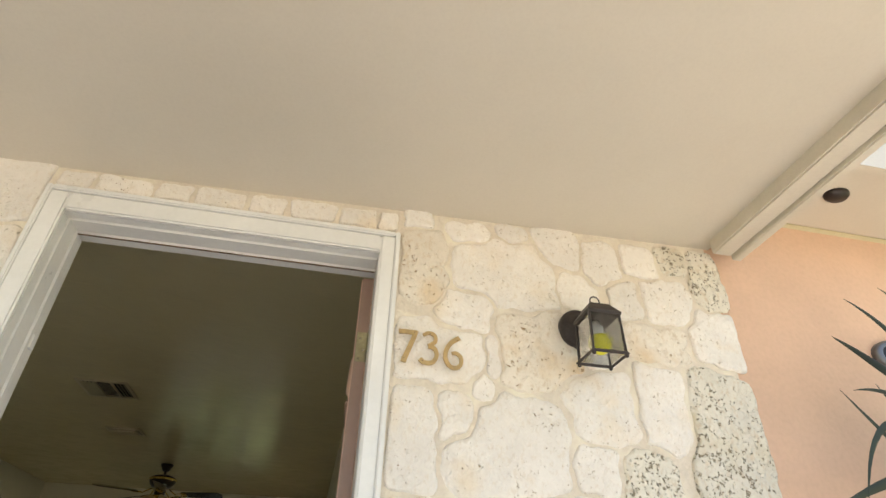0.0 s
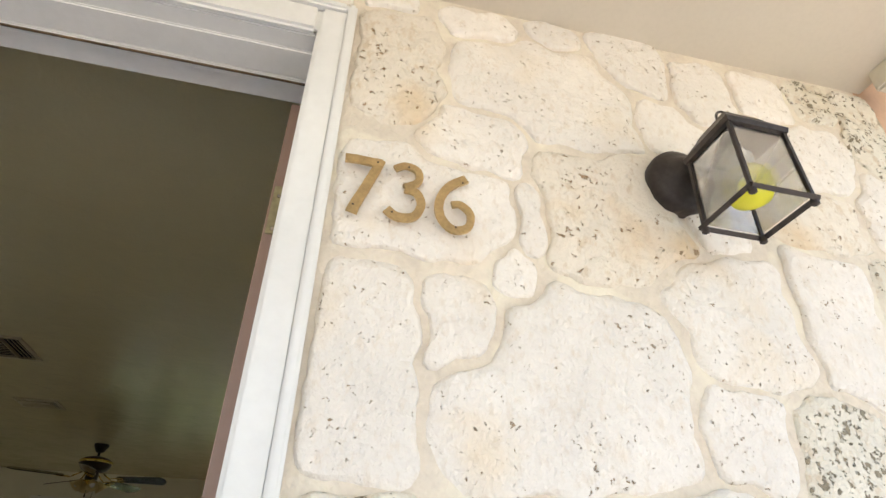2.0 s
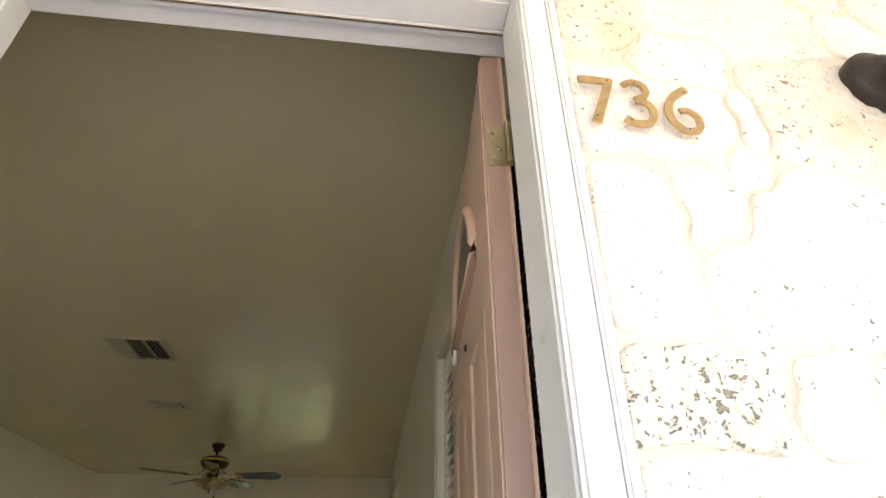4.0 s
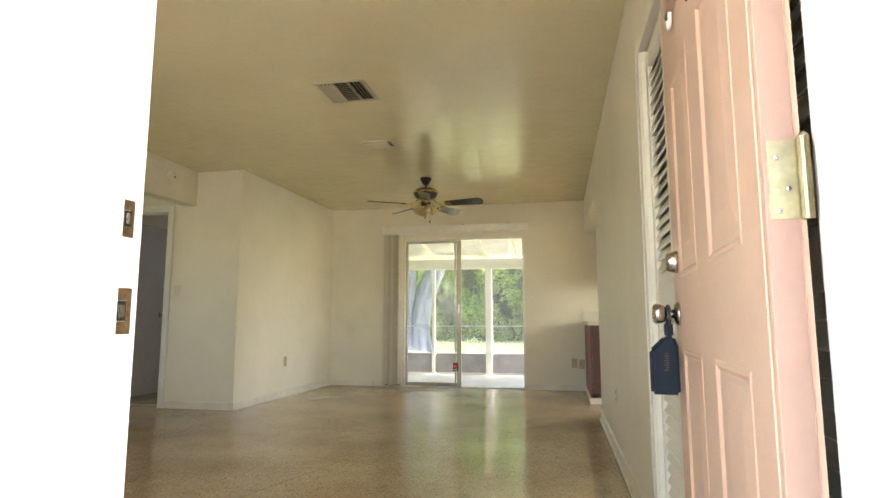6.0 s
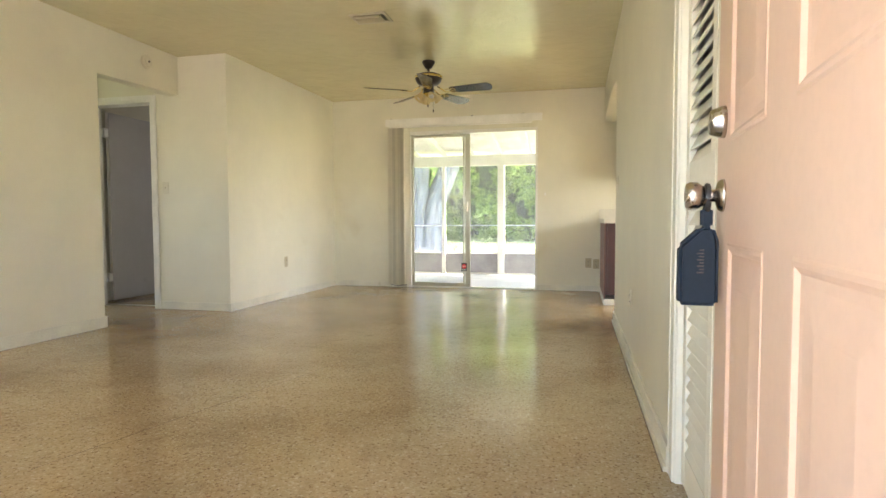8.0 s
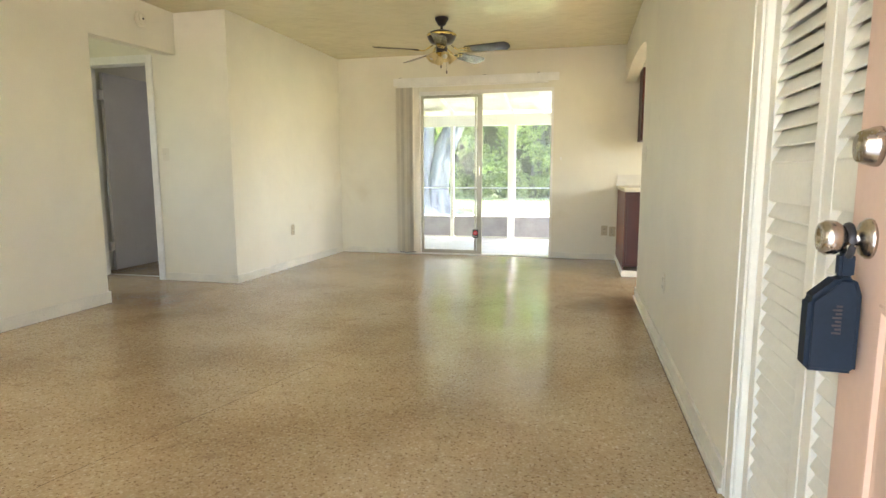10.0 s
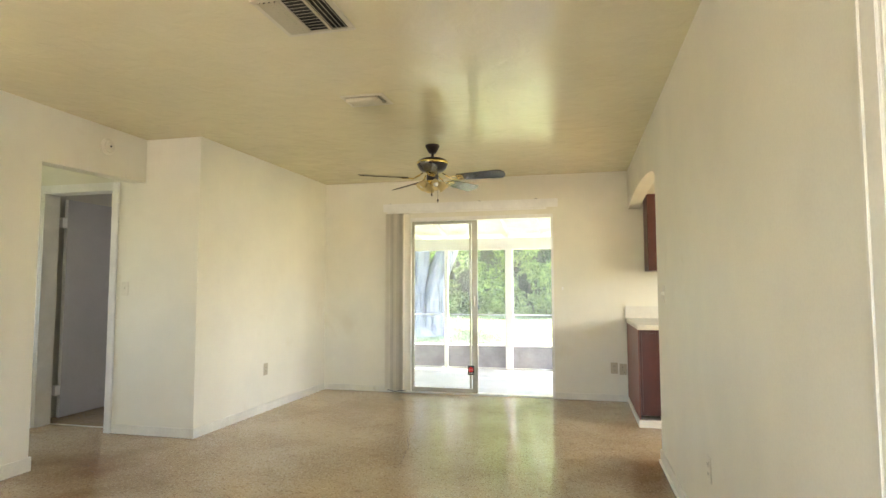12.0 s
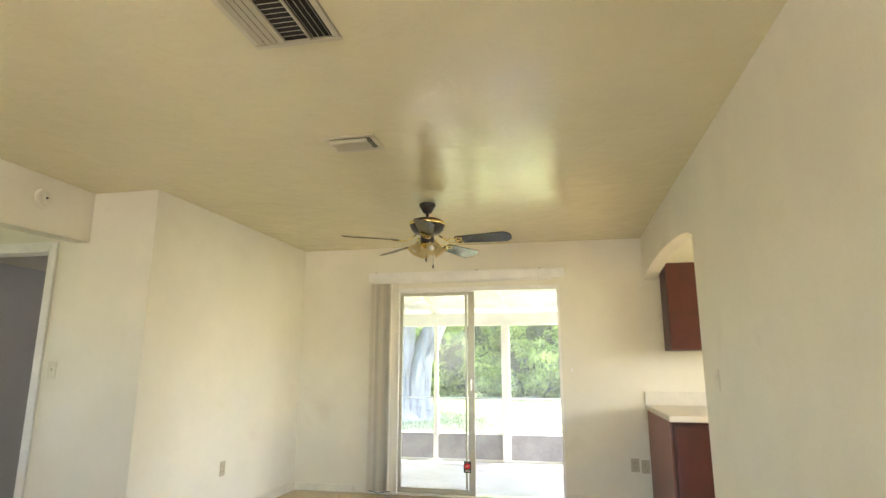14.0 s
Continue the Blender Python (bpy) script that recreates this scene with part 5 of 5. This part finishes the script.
def limb(pts, r0, r1, seg=28, flute=0.18, seedv=0.0):
    bm = bmesh.new()
    n = 26
    rings = []
    P = [Vector(p) for p in pts]
    for i in range(n + 1):
        u = i / n * (len(P) - 1)
        k = min(int(u), len(P) - 2)
        c = P[k].lerp(P[k + 1], u - k)
        r = r0 + (r1 - r0) * (i / n) ** 0.8
        if i < 5 and r0 > 0.4:
            r *= 1 + 0.45 * (1 - i / 5) ** 2
        ring = []
        for j in range(seg):
            a = 2 * math.pi * j / seg
            f = 1 + flute * math.sin(5 * a + seedv + i * 0.05) + flute * 0.6 * math.sin(11 * a + seedv * 2 - i * 0.08) + 0.10 * noise.noise(Vector((math.cos(a) * 2, math.sin(a) * 2, i * 0.4 + seedv)))
            ring.append(bm.verts.new(c + Vector((r * f * math.cos(a), r * f * math.sin(a), 0))))
        rings.append(ring)
    for A, B in zip(rings, rings[1:]):
        for j in range(seg):
            bm.faces.new((A[j], A[(j + 1) % seg], B[(j + 1) % seg], B[j]))
    bmesh.ops.recalc_face_normals(bm, faces=bm.faces)
    return bm


part("trunk", limb([(-0.15, 0, 0), (-0.14, 0, 0.9), (-0.16, 0, 1.5), (-0.45, 0.1, 2.6), (-0.8, 0.2, 5.0)], 0.80, 0.36, 80, 0.07, 1.0), M_BARK, tree, smooth=True)
part("limb", limb([(0.30, -0.20, 0.0), (0.32, -0.20, 0.9), (0.42, -0.1, 1.5), (0.86, 0.05, 2.6), (1.5, 0.3, 5.2)], 0.46, 0.26, 40, 0.08, 3.0), M_BARK, tree, smooth=True)
part("limb", limb([(-0.02, -0.48, 0.0), (-0.05, -0.46, 1.2), (0.04, -0.34, 2.2), (0.12, -0.2, 4.4)], 0.36, 0.22, 36, 0.10, 5.0), M_BARK, tree, smooth=True)
part("limb", limb([(-0.75, -0.30, 0.0), (-0.72, -0.28, 1.3), (-0.9, -0.1, 2.8), (-1.6, 0.0, 4.6)], 0.40, 0.22, 36, 0.09, 7.0), M_BARK, tree, smooth=True)


def crown_spot():
    a, u = rg.uniform(0, 6.283), rg.random() ** 0.5
    r = 5.2 * u
    return Vector((r * math.cos(a), r * math.sin(a), 4.8 + rg.uniform(-0.6, 2.2) + 0.8 * noise.noise(Vector((r * math.cos(a), r * math.sin(a), 0)))))


cm = leaf_cloud(24000, crown_spot, 0.19)
cm.materials.append(M_LEAF)
c_l = new("crown", cm)
c_l.parent = tree
tagged(c_l, kind="stuff")

# ---- front porch fittings ----
lan = thing("wall_lantern", (1.143, 3.655, 1.850), "weathered black porch lantern with clear panes and a yellow bulb", "wall lantern")
fwd = Matrix.Rotation(radians(90), 4, "X")
part("wall_plate", moved(lathe(bmesh.new(), [(0, -0.025), (0.064, -0.025), (0.066, 0.010), (0.063, 0.020), (0.054, 0.024), (0.040, 0.032), (0.030, 0.042), (0.018, 0.046), (0, 0.046)], 32), fwd), M_LAMP, lan, "round domed wall plate", smooth=True)
part("arm", tube(bmesh.new(), [(0, -0.045, 0.0), (0.006, -0.062, -0.004), (0.012, -0.080, -0.014)], 0.010, 10), M_LAMP, lan, smooth=True)
LX, LY = 0.006, -0.135
cap = bmesh.new()
loops = []
for hw, z in ((0.054, -0.030), (0.056, -0.021), (0.053, -0.017), (0.037, 0.006), (0.033, 0.014), (0.016, 0.018)):
    loops.append([cap.verts.new((LX + sx * hw, LY + sy * hw, z)) for sx, sy in ((-1, -1), (1, -1), (1, 1), (-1, 1))])
for A, B in zip(loops, loops[1:]):
    for i in range(4):
        cap.faces.new((A[i], A[(i + 1) % 4], B[(i + 1) % 4], B[i]))
cap.faces.new(loops[0][::-1])
cap.faces.new(loops[-1])
bmesh.ops.recalc_face_normals(cap, faces=cap.faces)
part("roof", cap, M_LAMP, lan)
part("hanging_ring", tube(bmesh.new(), [(LX + 0.016 * math.cos(t), LY, 0.036 + 0.018 * math.sin(t)) for t in [2 * math.pi * k / 20 for k in range(20)]], 0.0022, 6, closed=True), M_LAMP, lan, smooth=True)
TB, BB, ZB = 0.049, 0.052, -0.158
for sx in (-1, 1):
    for sy in (-1, 1):
        part("corner_bar", tube(bmesh.new(), [(LX + sx * TB, LY + sy * TB, -0.028), (LX + sx * BB, LY + sy * BB, ZB)], 0.0042, 4), M_LAMP, lan)
        part("foot", lathe(bmesh.new(), [(0, ZB - 0.014), (0.006, ZB - 0.010), (0.006, ZB - 0.002), (0, ZB)], 10, (LX + sx * BB, LY + sy * BB, 0)), M_LAMP, lan)
for a, b in (((-1, -1), (1, -1)), ((1, -1), (1, 1)), ((1, 1), (-1, 1)), ((-1, 1), (-1, -1))):
    part("bottom_bar", tube(bmesh.new(), [(LX + a[0] * (BB + 0.004), LY + a[1] * (BB + 0.004), ZB), (LX + b[0] * (BB + 0.004), LY + b[1] * (BB + 0.004), ZB)], 0.0055, 4), M_LAMP, lan)
    g = bmesh.new()
    g.faces.new([g.verts.new((LX + s[0] * q, LY + s[1] * q, z)) for s, q, z in ((a, BB - 0.001, ZB + 0.004), (b, BB - 0.001, ZB + 0.004), (b, TB - 0.001, -0.032), (a, TB - 0.001, -0.032))])
    bmesh.ops.solidify(g, geom=g.faces[:], thickness=0.0018)
    p = part("pane", g, M_GLASS, lan, "clear glass pane")
    p.visible_shadow = False
part("bulb_base", lathe(bmesh.new(), [(0, -0.031), (0.013, -0.031), (0.013, -0.045), (0.021, -0.050), (0.021, -0.080), (0, -0.081)], 20, (LX, LY, 0)), M_BULB_W, lan, "white bulb base", smooth=True)
part("bulb", lathe(bmesh.new(), [(0.018, -0.078), (0.030, -0.084), (0.037, -0.100), (0.037, -0.116), (0.029, -0.132), (0.012, -0.142), (0, -0.143)], 24, (LX, LY, 0)), M_BULB_Y, lan, "unlit yellow bulb", smooth=True)

lan.scale = (0.94, 0.94, 0.94)
num = thing("house_number", (0.0, 3.648, 0.0), "brass house number 736 screwed to the pale stone", "house number")


def digit(name, stroke, widths, at, lift=0.0):
    """A flat brushed numeral: a ribbon of changing width along a stroke."""
    b = bmesh.new()
    P = [Vector((x, 0, z)) for x, z in stroke]
    L, R = [], []
    n = len(P)
    for i, p in enumerate(P):
        d = (P[min(i + 1, n - 1)] - P[max(i - 1, 0)]).normalized()
        nrm = Vector((-d.z, 0, d.x))
        w = 0.84 * (widths[0] + (widths[1] - widths[0]) * i / (n - 1))
        L.append((p.x + nrm.x * w, p.z + nrm.z * w))
        R.append((p.x - nrm.x * w, p.z - nrm.z * w))
    va = [[b.verts.new((x, y, z)) for x, z in L] for y in (-0.0045 - lift, 0.0)]
    vb = [[b.verts.new((x, y, z)) for x, z in R] for y in (-0.0045 - lift, 0.0)]
    for i in range(n - 1):
        b.faces.new((va[0][i], va[0][i + 1], vb[0][i + 1], vb[0][i]))
        b.faces.new((va[1][i], vb[1][i], vb[1][i + 1], va[1][i + 1]))
        b.faces.new((va[0][i], va[1][i], va[1][i + 1], va[0][i + 1]))
        b.faces.new((vb[0][i], vb[0][i + 1], vb[1][i + 1], vb[1][i]))
    for i in (0, n - 1):
        b.faces.new((va[0][i], vb[0][i], vb[1][i], va[1][i]))
    bmesh.ops.recalc_face_normals(b, faces=b.faces)
    moved(b, Matrix.Translation((at[0], 0, at[1])))
    return part(name, b, M_NUMBER, num)


def curve_pts(ctrl, n=26):
    P = [Vector((*c, 0)) for c in ctrl]
    P = [P[0]] + P + [P[-1]]
    out = []
    for k in range(len(P) - 3):
        for j in range(n // (len(P) - 3) + 1):
            t = j / (n // (len(P) - 3) + 1)
            a, b_, c, d = P[k:k + 4]
            v = 0.5 * ((2 * b_) + (c - a) * t + (2 * a - 5 * b_ + 4 * c - d) * t * t + (3 * b_ - 3 * c + d - a) * t ** 3)
            out.append((v.x, v.y))
    out.append((P[-2].x, P[-2].y))
    return out


NZ = 1.728
digit("numeral", [(-0.030, 0.043), (-0.012, 0.044), (0.010, 0.043), (0.0235, 0.043)], (0.0080, 0.0080), (0.607, NZ), 0.0006)
digit("numeral", curve_pts([(0.022, 0.049), (0.013, 0.022), (0.001, -0.012), (-0.008, -0.036), (-0.012, -0.050)]), (0.0080, 0.0098), (0.607, NZ))
digit("numeral", curve_pts([(-0.022, 0.038), (-0.006, 0.047), (0.012, 0.040), (0.013, 0.020), (-0.006, 0.006)]), (0.0060, 0.0070), (0.672, NZ), 0.0006)
digit("numeral", curve_pts([(-0.006, 0.006), (0.012, 0.002), (0.019, -0.018), (0.009, -0.040), (-0.014, -0.044), (-0.030, -0.034)]), (0.0070, 0.0080), (0.672, NZ - 0.002))
digit("numeral", curve_pts([(0.016, 0.052), (-0.010, 0.032), (-0.024, 0.004), (-0.022, -0.024), (-0.004, -0.043), (0.018, -0.036), (0.022, -0.012), (0.008, 0.002), (-0.006, 0.000)], 40), (0.0085, 0.0062), (0.742, NZ - 0.010))

for nx, nz in ((0.624, NZ + 0.043), (0.596, NZ - 0.038), (0.670, NZ + 0.044), (0.650, NZ - 0.041), (0.752, NZ + 0.032), (0.742, NZ - 0.050)):
    nb = lathe(bmesh.new(), [(0, 0.0), (0.0016, 0.0), (0.0012, 0.0007), (0, 0.0008)], 8)
    part("nail_head", moved(nb, Matrix.Translation((nx, -0.0051, nz)) @ Matrix.Rotation(radians(90), 4, "X")), M_BLACK, num)

fx = thing("bulkhead_light", (2.375, 3.685, 1.90), "small oval grey wall light on the salmon stucco", "wall light")
part("rim", moved(lathe(bmesh.new(), [(0.058, 0), (0.085, 0.0), (0.085, 0.02), (0.075, 0.028), (0.060, 0.026)], 28), Matrix.Diagonal((1, 1, 0.72, 1)) @ fwd), M_GREYPL, fx, smooth=True)
part("lens", moved(lathe(bmesh.new(), [(0, 0.022), (0.03, 0.02), (0.060, 0.010)], 28), Matrix.Diagonal((1, 1, 0.72, 1)) @ fwd), M_BLACK, fx, smooth=True)
ev = thing("eave_light", (2.16, 3.455, H), "small dark oval fixture under the eave", "ceiling light")
part("body", moved(lathe(bmesh.new(), [(0, -0.022), (0.035, -0.020), (0.046, -0.010), (0.048, 0), (0, 0)], 24), Matrix.Diagonal((1, 0.8, 1, 1))), M_FAN, ev, smooth=True)

ag = thing("dracaena", (2.13, 3.36, -0.07), "tall dracaena with long dark sword leaves beside the porch", "plant")
part("stem", tube(bmesh.new(), [(0, 0, 0), (0.02, 0, 0.7), (0.0, 0.0, 1.62)], 0.026, 10, r1=0.014), M_BARK, ag, smooth=True)
# each leaf: height at which it leaves the stem, its bend and its tip (from the stem's foot), half its width
LEAVES = [(1.46, (-0.02, 0, 1.86), (-0.23, 0.02, 1.99), 0.011), (1.58, (0.05, 0.0, 1.95), (-0.08, 0.02, 2.05), 0.010), (1.24, (-0.18, 0, 1.42), (-0.37, 0.02, 1.69), 0.010),
          (1.22, (-0.16, -0.03, 1.44), (-0.29, -0.02, 1.70), 0.010), (1.44, (-0.26, 0.0, 1.80), (-0.41, 0.02, 1.40), 0.011), (1.42, (-0.20, -0.04, 1.74), (-0.37, -0.04, 1.37), 0.012),
          (1.50, (-0.20, 0.03, 1.53), (-0.54, 0.04, 1.36), 0.015), (1.50, (-0.12, 0.02, 1.74), (-0.28, 0.06, 1.71), 0.009), (1.38, (-0.24, -0.03, 1.66), (-0.33, -0.02, 1.20), 0.012),
          (1.30, (-0.26, 0.02, 1.50), (-0.44, 0.05, 1.10), 0.014)]
rl = random.Random(12)
for k in range(22):
    a_, r_ = radians(-125 + 250 * k / 21), rl.uniform(0.25, 0.45)
    z_ = rl.uniform(1.2, 1.6)
    LEAVES.append((z_, (r_ * 0.55 * math.cos(a_), r_ * 0.55 * math.sin(a_) * 0.7, z_ + rl.uniform(0.1, 0.45)), (r_ * math.cos(a_), r_ * math.sin(a_) * 0.6, z_ + rl.uniform(-0.3, 0.4)), 0.014))
for z0, bend, tip, half in LEAVES:
    p0, p1, p2 = Vector((0, 0, z0)), Vector(bend), Vector(tip)
    b = bmesh.new()
    n = 16
    prev = None
    for i in range(n + 1):
        u = i / n
        c = p0 * (1 - u) ** 2 + p1 * 2 * u * (1 - u) + p2 * u * u
        d = ((p1 - p0) * (1 - u) + (p2 - p1) * u).normalized()
        s = d.cross(Vector((0.25, 1, 0.2))).normalized()
        up = s.cross(d)
        w = half * min(1.0, 0.55 + 1.4 * u) * min(1.0, (1 - u) * 2.2 + 0.03) ** 0.8
        cur = [b.verts.new(c - s * w + up * w * 0.45), b.verts.new(c), b.verts.new(c + s * w + up * w * 0.45)]
        if prev:
            b.faces.new((prev[0], prev[1], cur[1], cur[0]))
            b.faces.new((prev[1], prev[2], cur[2], cur[1]))
        prev = cur
    part("leaf", b, M_AGAVE, ag, smooth=True)

# hairline crack in the terrazzo
ck = bmesh.new()
tube(ck, [(-1.18 - 0.30 * u + 0.02 * math.sin(9 * u) + 0.008 * math.sin(31 * u), 8.0 + 1.7 * u, 0.0) for u in [k / 30 for k in range(31)]], 0.0014, 4)
structure("floor_crack", ck, M_STRIP, "thin dark crack across the terrazzo floor", "crack")

JOINT = ((-1.59, 5.05), (-1.13, 6.76))
# a straight joint in the floor, and the dirty line where floor and baseboard meet
jt = bmesh.new()
tube(jt, [(JOINT[0][0] + (JOINT[1][0] - JOINT[0][0]) * u, JOINT[0][1] + (JOINT[1][1] - JOINT[0][1]) * u + 0.006 * math.sin(23 * u) + 0.004 * math.sin(61 * u), -0.0003) for u in [k / 40 for k in range(41)]], 0.0013, 4)
structure("floor_joint", jt, M_STRIP, "fine dark joint running across the terrazzo", "joint")
structure("floor_edge", boxes([(R0 - 0.0255, CY1 + 0.076, 0, R0 - 0.0221, ARCH_Y, 0.0012), (-3.4879, 3.85, 0, -3.4845, 7.33, 0.0012), (-3.74, 8.2675, 0, -2.98, 8.2709, 0.0012), (-0.22, BACK - 0.0160, 0, 0.50, BACK - 0.0121, 0.0015), (-2.9, BACK - 0.0155, 0, -1.92, BACK - 0.0121, 0.0012)]), M_STRIP, "thin dirty line along the foot of the walls", "joint")

# ---- coral stones of the front wall ----
# each stone: x, z of its middle, half its width and half its height
UPPER = [(0.647, 2.027, 0.081, 0.131), (0.615, 2.192, 0.057, 0.034), (0.787, 1.884, 0.089, 0.076), (0.690, 1.730, 0.130, 0.093), (0.919, 2.029, 0.180, 0.134), (0.791, 2.170, 0.079, 0.038),
         (0.944, 2.195, 0.057, 0.038), (1.111, 2.163, 0.081, 0.080), (1.012, 1.781, 0.132, 0.124), (1.202, 1.830, 0.060, 0.090), (1.494, 1.994, 0.100, 0.080), (1.432, 1.836, 0.111, 0.066),
         (1.263, 2.119, 0.070, 0.085), (1.413, 2.155, 0.069, 0.060), (1.550, 2.173, 0.060, 0.060), (1.668, 2.103, 0.064, 0.115), (1.168, 2.000, 0.070, 0.070), (1.340, 1.985, 0.060, 0.070), (1.653, 1.883, 0.100, 0.103), (0.868, 1.735, 0.022, 0.070)]
LOWER = [(0.842, 1.621, 0.036, 0.042), (0.637, 1.480, 0.066, 0.135), (0.760, 1.545, 0.061, 0.070), (0.915, 1.470, 0.180, 0.128), (1.202, 1.605, 0.112, 0.105), (1.411, 1.630, 0.089, 0.131),
         (1.158, 1.428, 0.076, 0.066), (1.320, 1.415, 0.085, 0.074), (1.600, 1.554, 0.120, 0.200), (0.670, 1.262, 0.099, 0.060), (0.838, 1.262, 0.050, 0.060), (1.055, 1.258, 0.140, 0.090), (1.300, 1.240, 0.090, 0.080), (1.540, 1.240, 0.130, 0.090)]
rs = random.Random(21)
PLAN = UPPER + LOWER
RUSTY = {0, 8, 11}
POROUS = {14, 15, 27, 28, 29, 33}
for z in (0.05, 0.30, 0.56, 0.82, 1.05):
    x = 0.66
    while x < 1.72:
        a = rs.uniform(0.09, 0.17)
        PLAN.append((x, z + rs.uniform(-0.03, 0.03), a, rs.uniform(0.09, 0.13)))
        x += a * 2
LEFT = []
for z in (0.05, 0.32, 0.58, 0.86, 1.12, 1.38, 1.62, 1.86, 2.10):
    x = -0.60
    while x > -1.18:
        a = rs.uniform(0.09, 0.17)
        LEFT.append((x, z + rs.uniform(-0.03, 0.03), a, rs.uniform(0.09, 0.13)))
        x -= a * 2


def cells(plan, x0, z0, x1, z1):
    """The outline of each stone: outwards from its middle until a neighbour or the mortar begins."""
    P = np.array(plan)
    out = []
    r = np.arange(0.006, 0.46, 0.003)
    for i, (sx, sz, sa, sb_) in enumerate(plan):
        poly = []
        for k in range(60):
            t = 2 * math.pi * k / 60
            X, Z = sx + r * math.cos(t), sz + r * math.sin(t)
            wx = X + 0.005 * np.sin(Z * 31 + 1.3) + 0.004 * np.sin(Z * 67 + X * 40)
            wz = Z + 0.005 * np.sin(X * 27 + 0.4) + 0.004 * np.sin(X * 71 - Z * 33)
            q = (np.abs((wx[:, None] - P[None, :, 0]) / P[None, :, 2]) ** 4 + np.abs((wz[:, None] - P[None, :, 1]) / P[None, :, 3]) ** 4) ** 0.25
            mine = q[:, i]
            bad = (mine > np.delete(q, i, 1).min(1)) | (mine > 1.22) | (X < x0) | (X > x1) | (Z < z0) | (Z > z1)
            n = int(np.argmax(bad)) if bad.any() else len(r) - 1
            poly.append((r[max(n - 1, 0)], t))
        if max(p[0] for p in poly) < 0.02:
            out.append(None)
            continue
        out.append([Vector((sx + d * math.cos(t), sz + d * math.sin(t))) for d, t in poly])
    return out


def stone_mesh(poly, rough, sd, gap=0.0050):
    c = sum(poly, Vector((0, 0))) / len(poly)
    # even points round the outline, corners rounded by averaging
    ring = []
    per = [(a, b, (b - a).length) for a, b in zip(poly, poly[1:] + poly[:1])]
    total = sum(p[2] for p in per)
    N = max(28, min(72, int(total / 0.014)))
    k, acc = 0, 0.0
    for i in range(N):
        s = total * i / N
        while k < len(per) - 1 and acc + per[k][2] < s:
            acc += per[k][2]
            k += 1
        ring.append(per[k][0].lerp(per[k][1], (s - acc) / max(per[k][2], 1e-6)))
    for _ in range(1):
        ring = [(ring[i - 1] + ring[i] * 1.4 + ring[(i + 1) % N]) / 3.4 for i in range(N)]
    pts = []
    for i, p in enumerate(ring):
        d = (p - c)
        g = gap * (1.0 + 0.9 * noise.noise(Vector((p.x * 16, p.y * 16, sd))))
        wob = 0.008 * noise.noise(Vector((p.x * 11, p.y * 11, sd + 9))) + 0.008 * noise.noise(Vector((p.x * 34, p.y * 34, sd)))
        pts.append(c + d * max(0.3, (d.length - g + wob) / d.length))
    b = bmesh.new()
    prof = ((1.0, 0.0), (0.985, 0.40), (0.955, 0.72), (0.90, 0.94), (0.80, 1.05), (0.68, 1.07), (0.54, 1.08), (0.40, 1.09), (0.26, 1.09), (0.12, 1.1))
    tall = 0.0095
    rings = []
    for f, hgt in prof:
        row = []
        for p in pts:
            q = c + (p - c) * f
            y = tall * hgt
            if hgt > 0:
                y += (0.005 + 0.006 * rough) * noise.noise(Vector((q.x * 9, q.y * 9, sd * 1.7))) + (0.0022 + 0.0055 * rough) * noise.noise(Vector((q.x * 42, q.y * 42, sd)))
            row.append(b.verts.new((q.x, 3.671 - y, q.y)))
        rings.append(row)
    for A, B in zip(rings, rings[1:]):
        for i in range(N):
            b.faces.new((A[i], A[(i + 1) % N], B[(i + 1) % N], B[i]))
    mid = b.verts.new((c.x, 3.671 - tall * 1.1 - 0.002, c.y))
    for i in range(N):
        b.faces.new((rings[-1][i], rings[-1][(i + 1) % N], mid))
    bmesh.ops.recalc_face_normals(b, faces=b.faces)
    return b


for seeds, rect in ((PLAN, (0.563, -0.2, 1.745, 2.26)), (LEFT, (-1.2, -0.2, -0.492, 2.26))):
    for i, poly in enumerate(cells(seeds, *rect)):
        if not poly:
            continue
        right = seeds is PLAN
        m_ = M_STONE_R if right and i in RUSTY else M_STONE_P if right and (i in POROUS or (i > 33 and rs.random() < 0.3)) else M_STONE
        part("stone", stone_mesh(poly, 1.0 if m_ is M_STONE_P else 0.55 if m_ is M_STONE_R else 0.1, i * 3.1 + (0 if right else 50)), m_, wall_front, smooth=True)
# the row of small stones above the entry
x = -0.485
k = 0
while x < 0.54:
    w = rs.uniform(0.10, 0.19)
    poly = [Vector((x, 2.128)), Vector((min(x + w, 0.556), 2.128)), Vector((min(x + w, 0.556), 2.205 + 0.02 * x)), Vector((x, 2.205 + 0.02 * x))]
    part("stone", stone_mesh(poly, 0.2, 90 + k, 0.006), M_STONE, wall_front, smooth=True)
    x += w
    k += 1
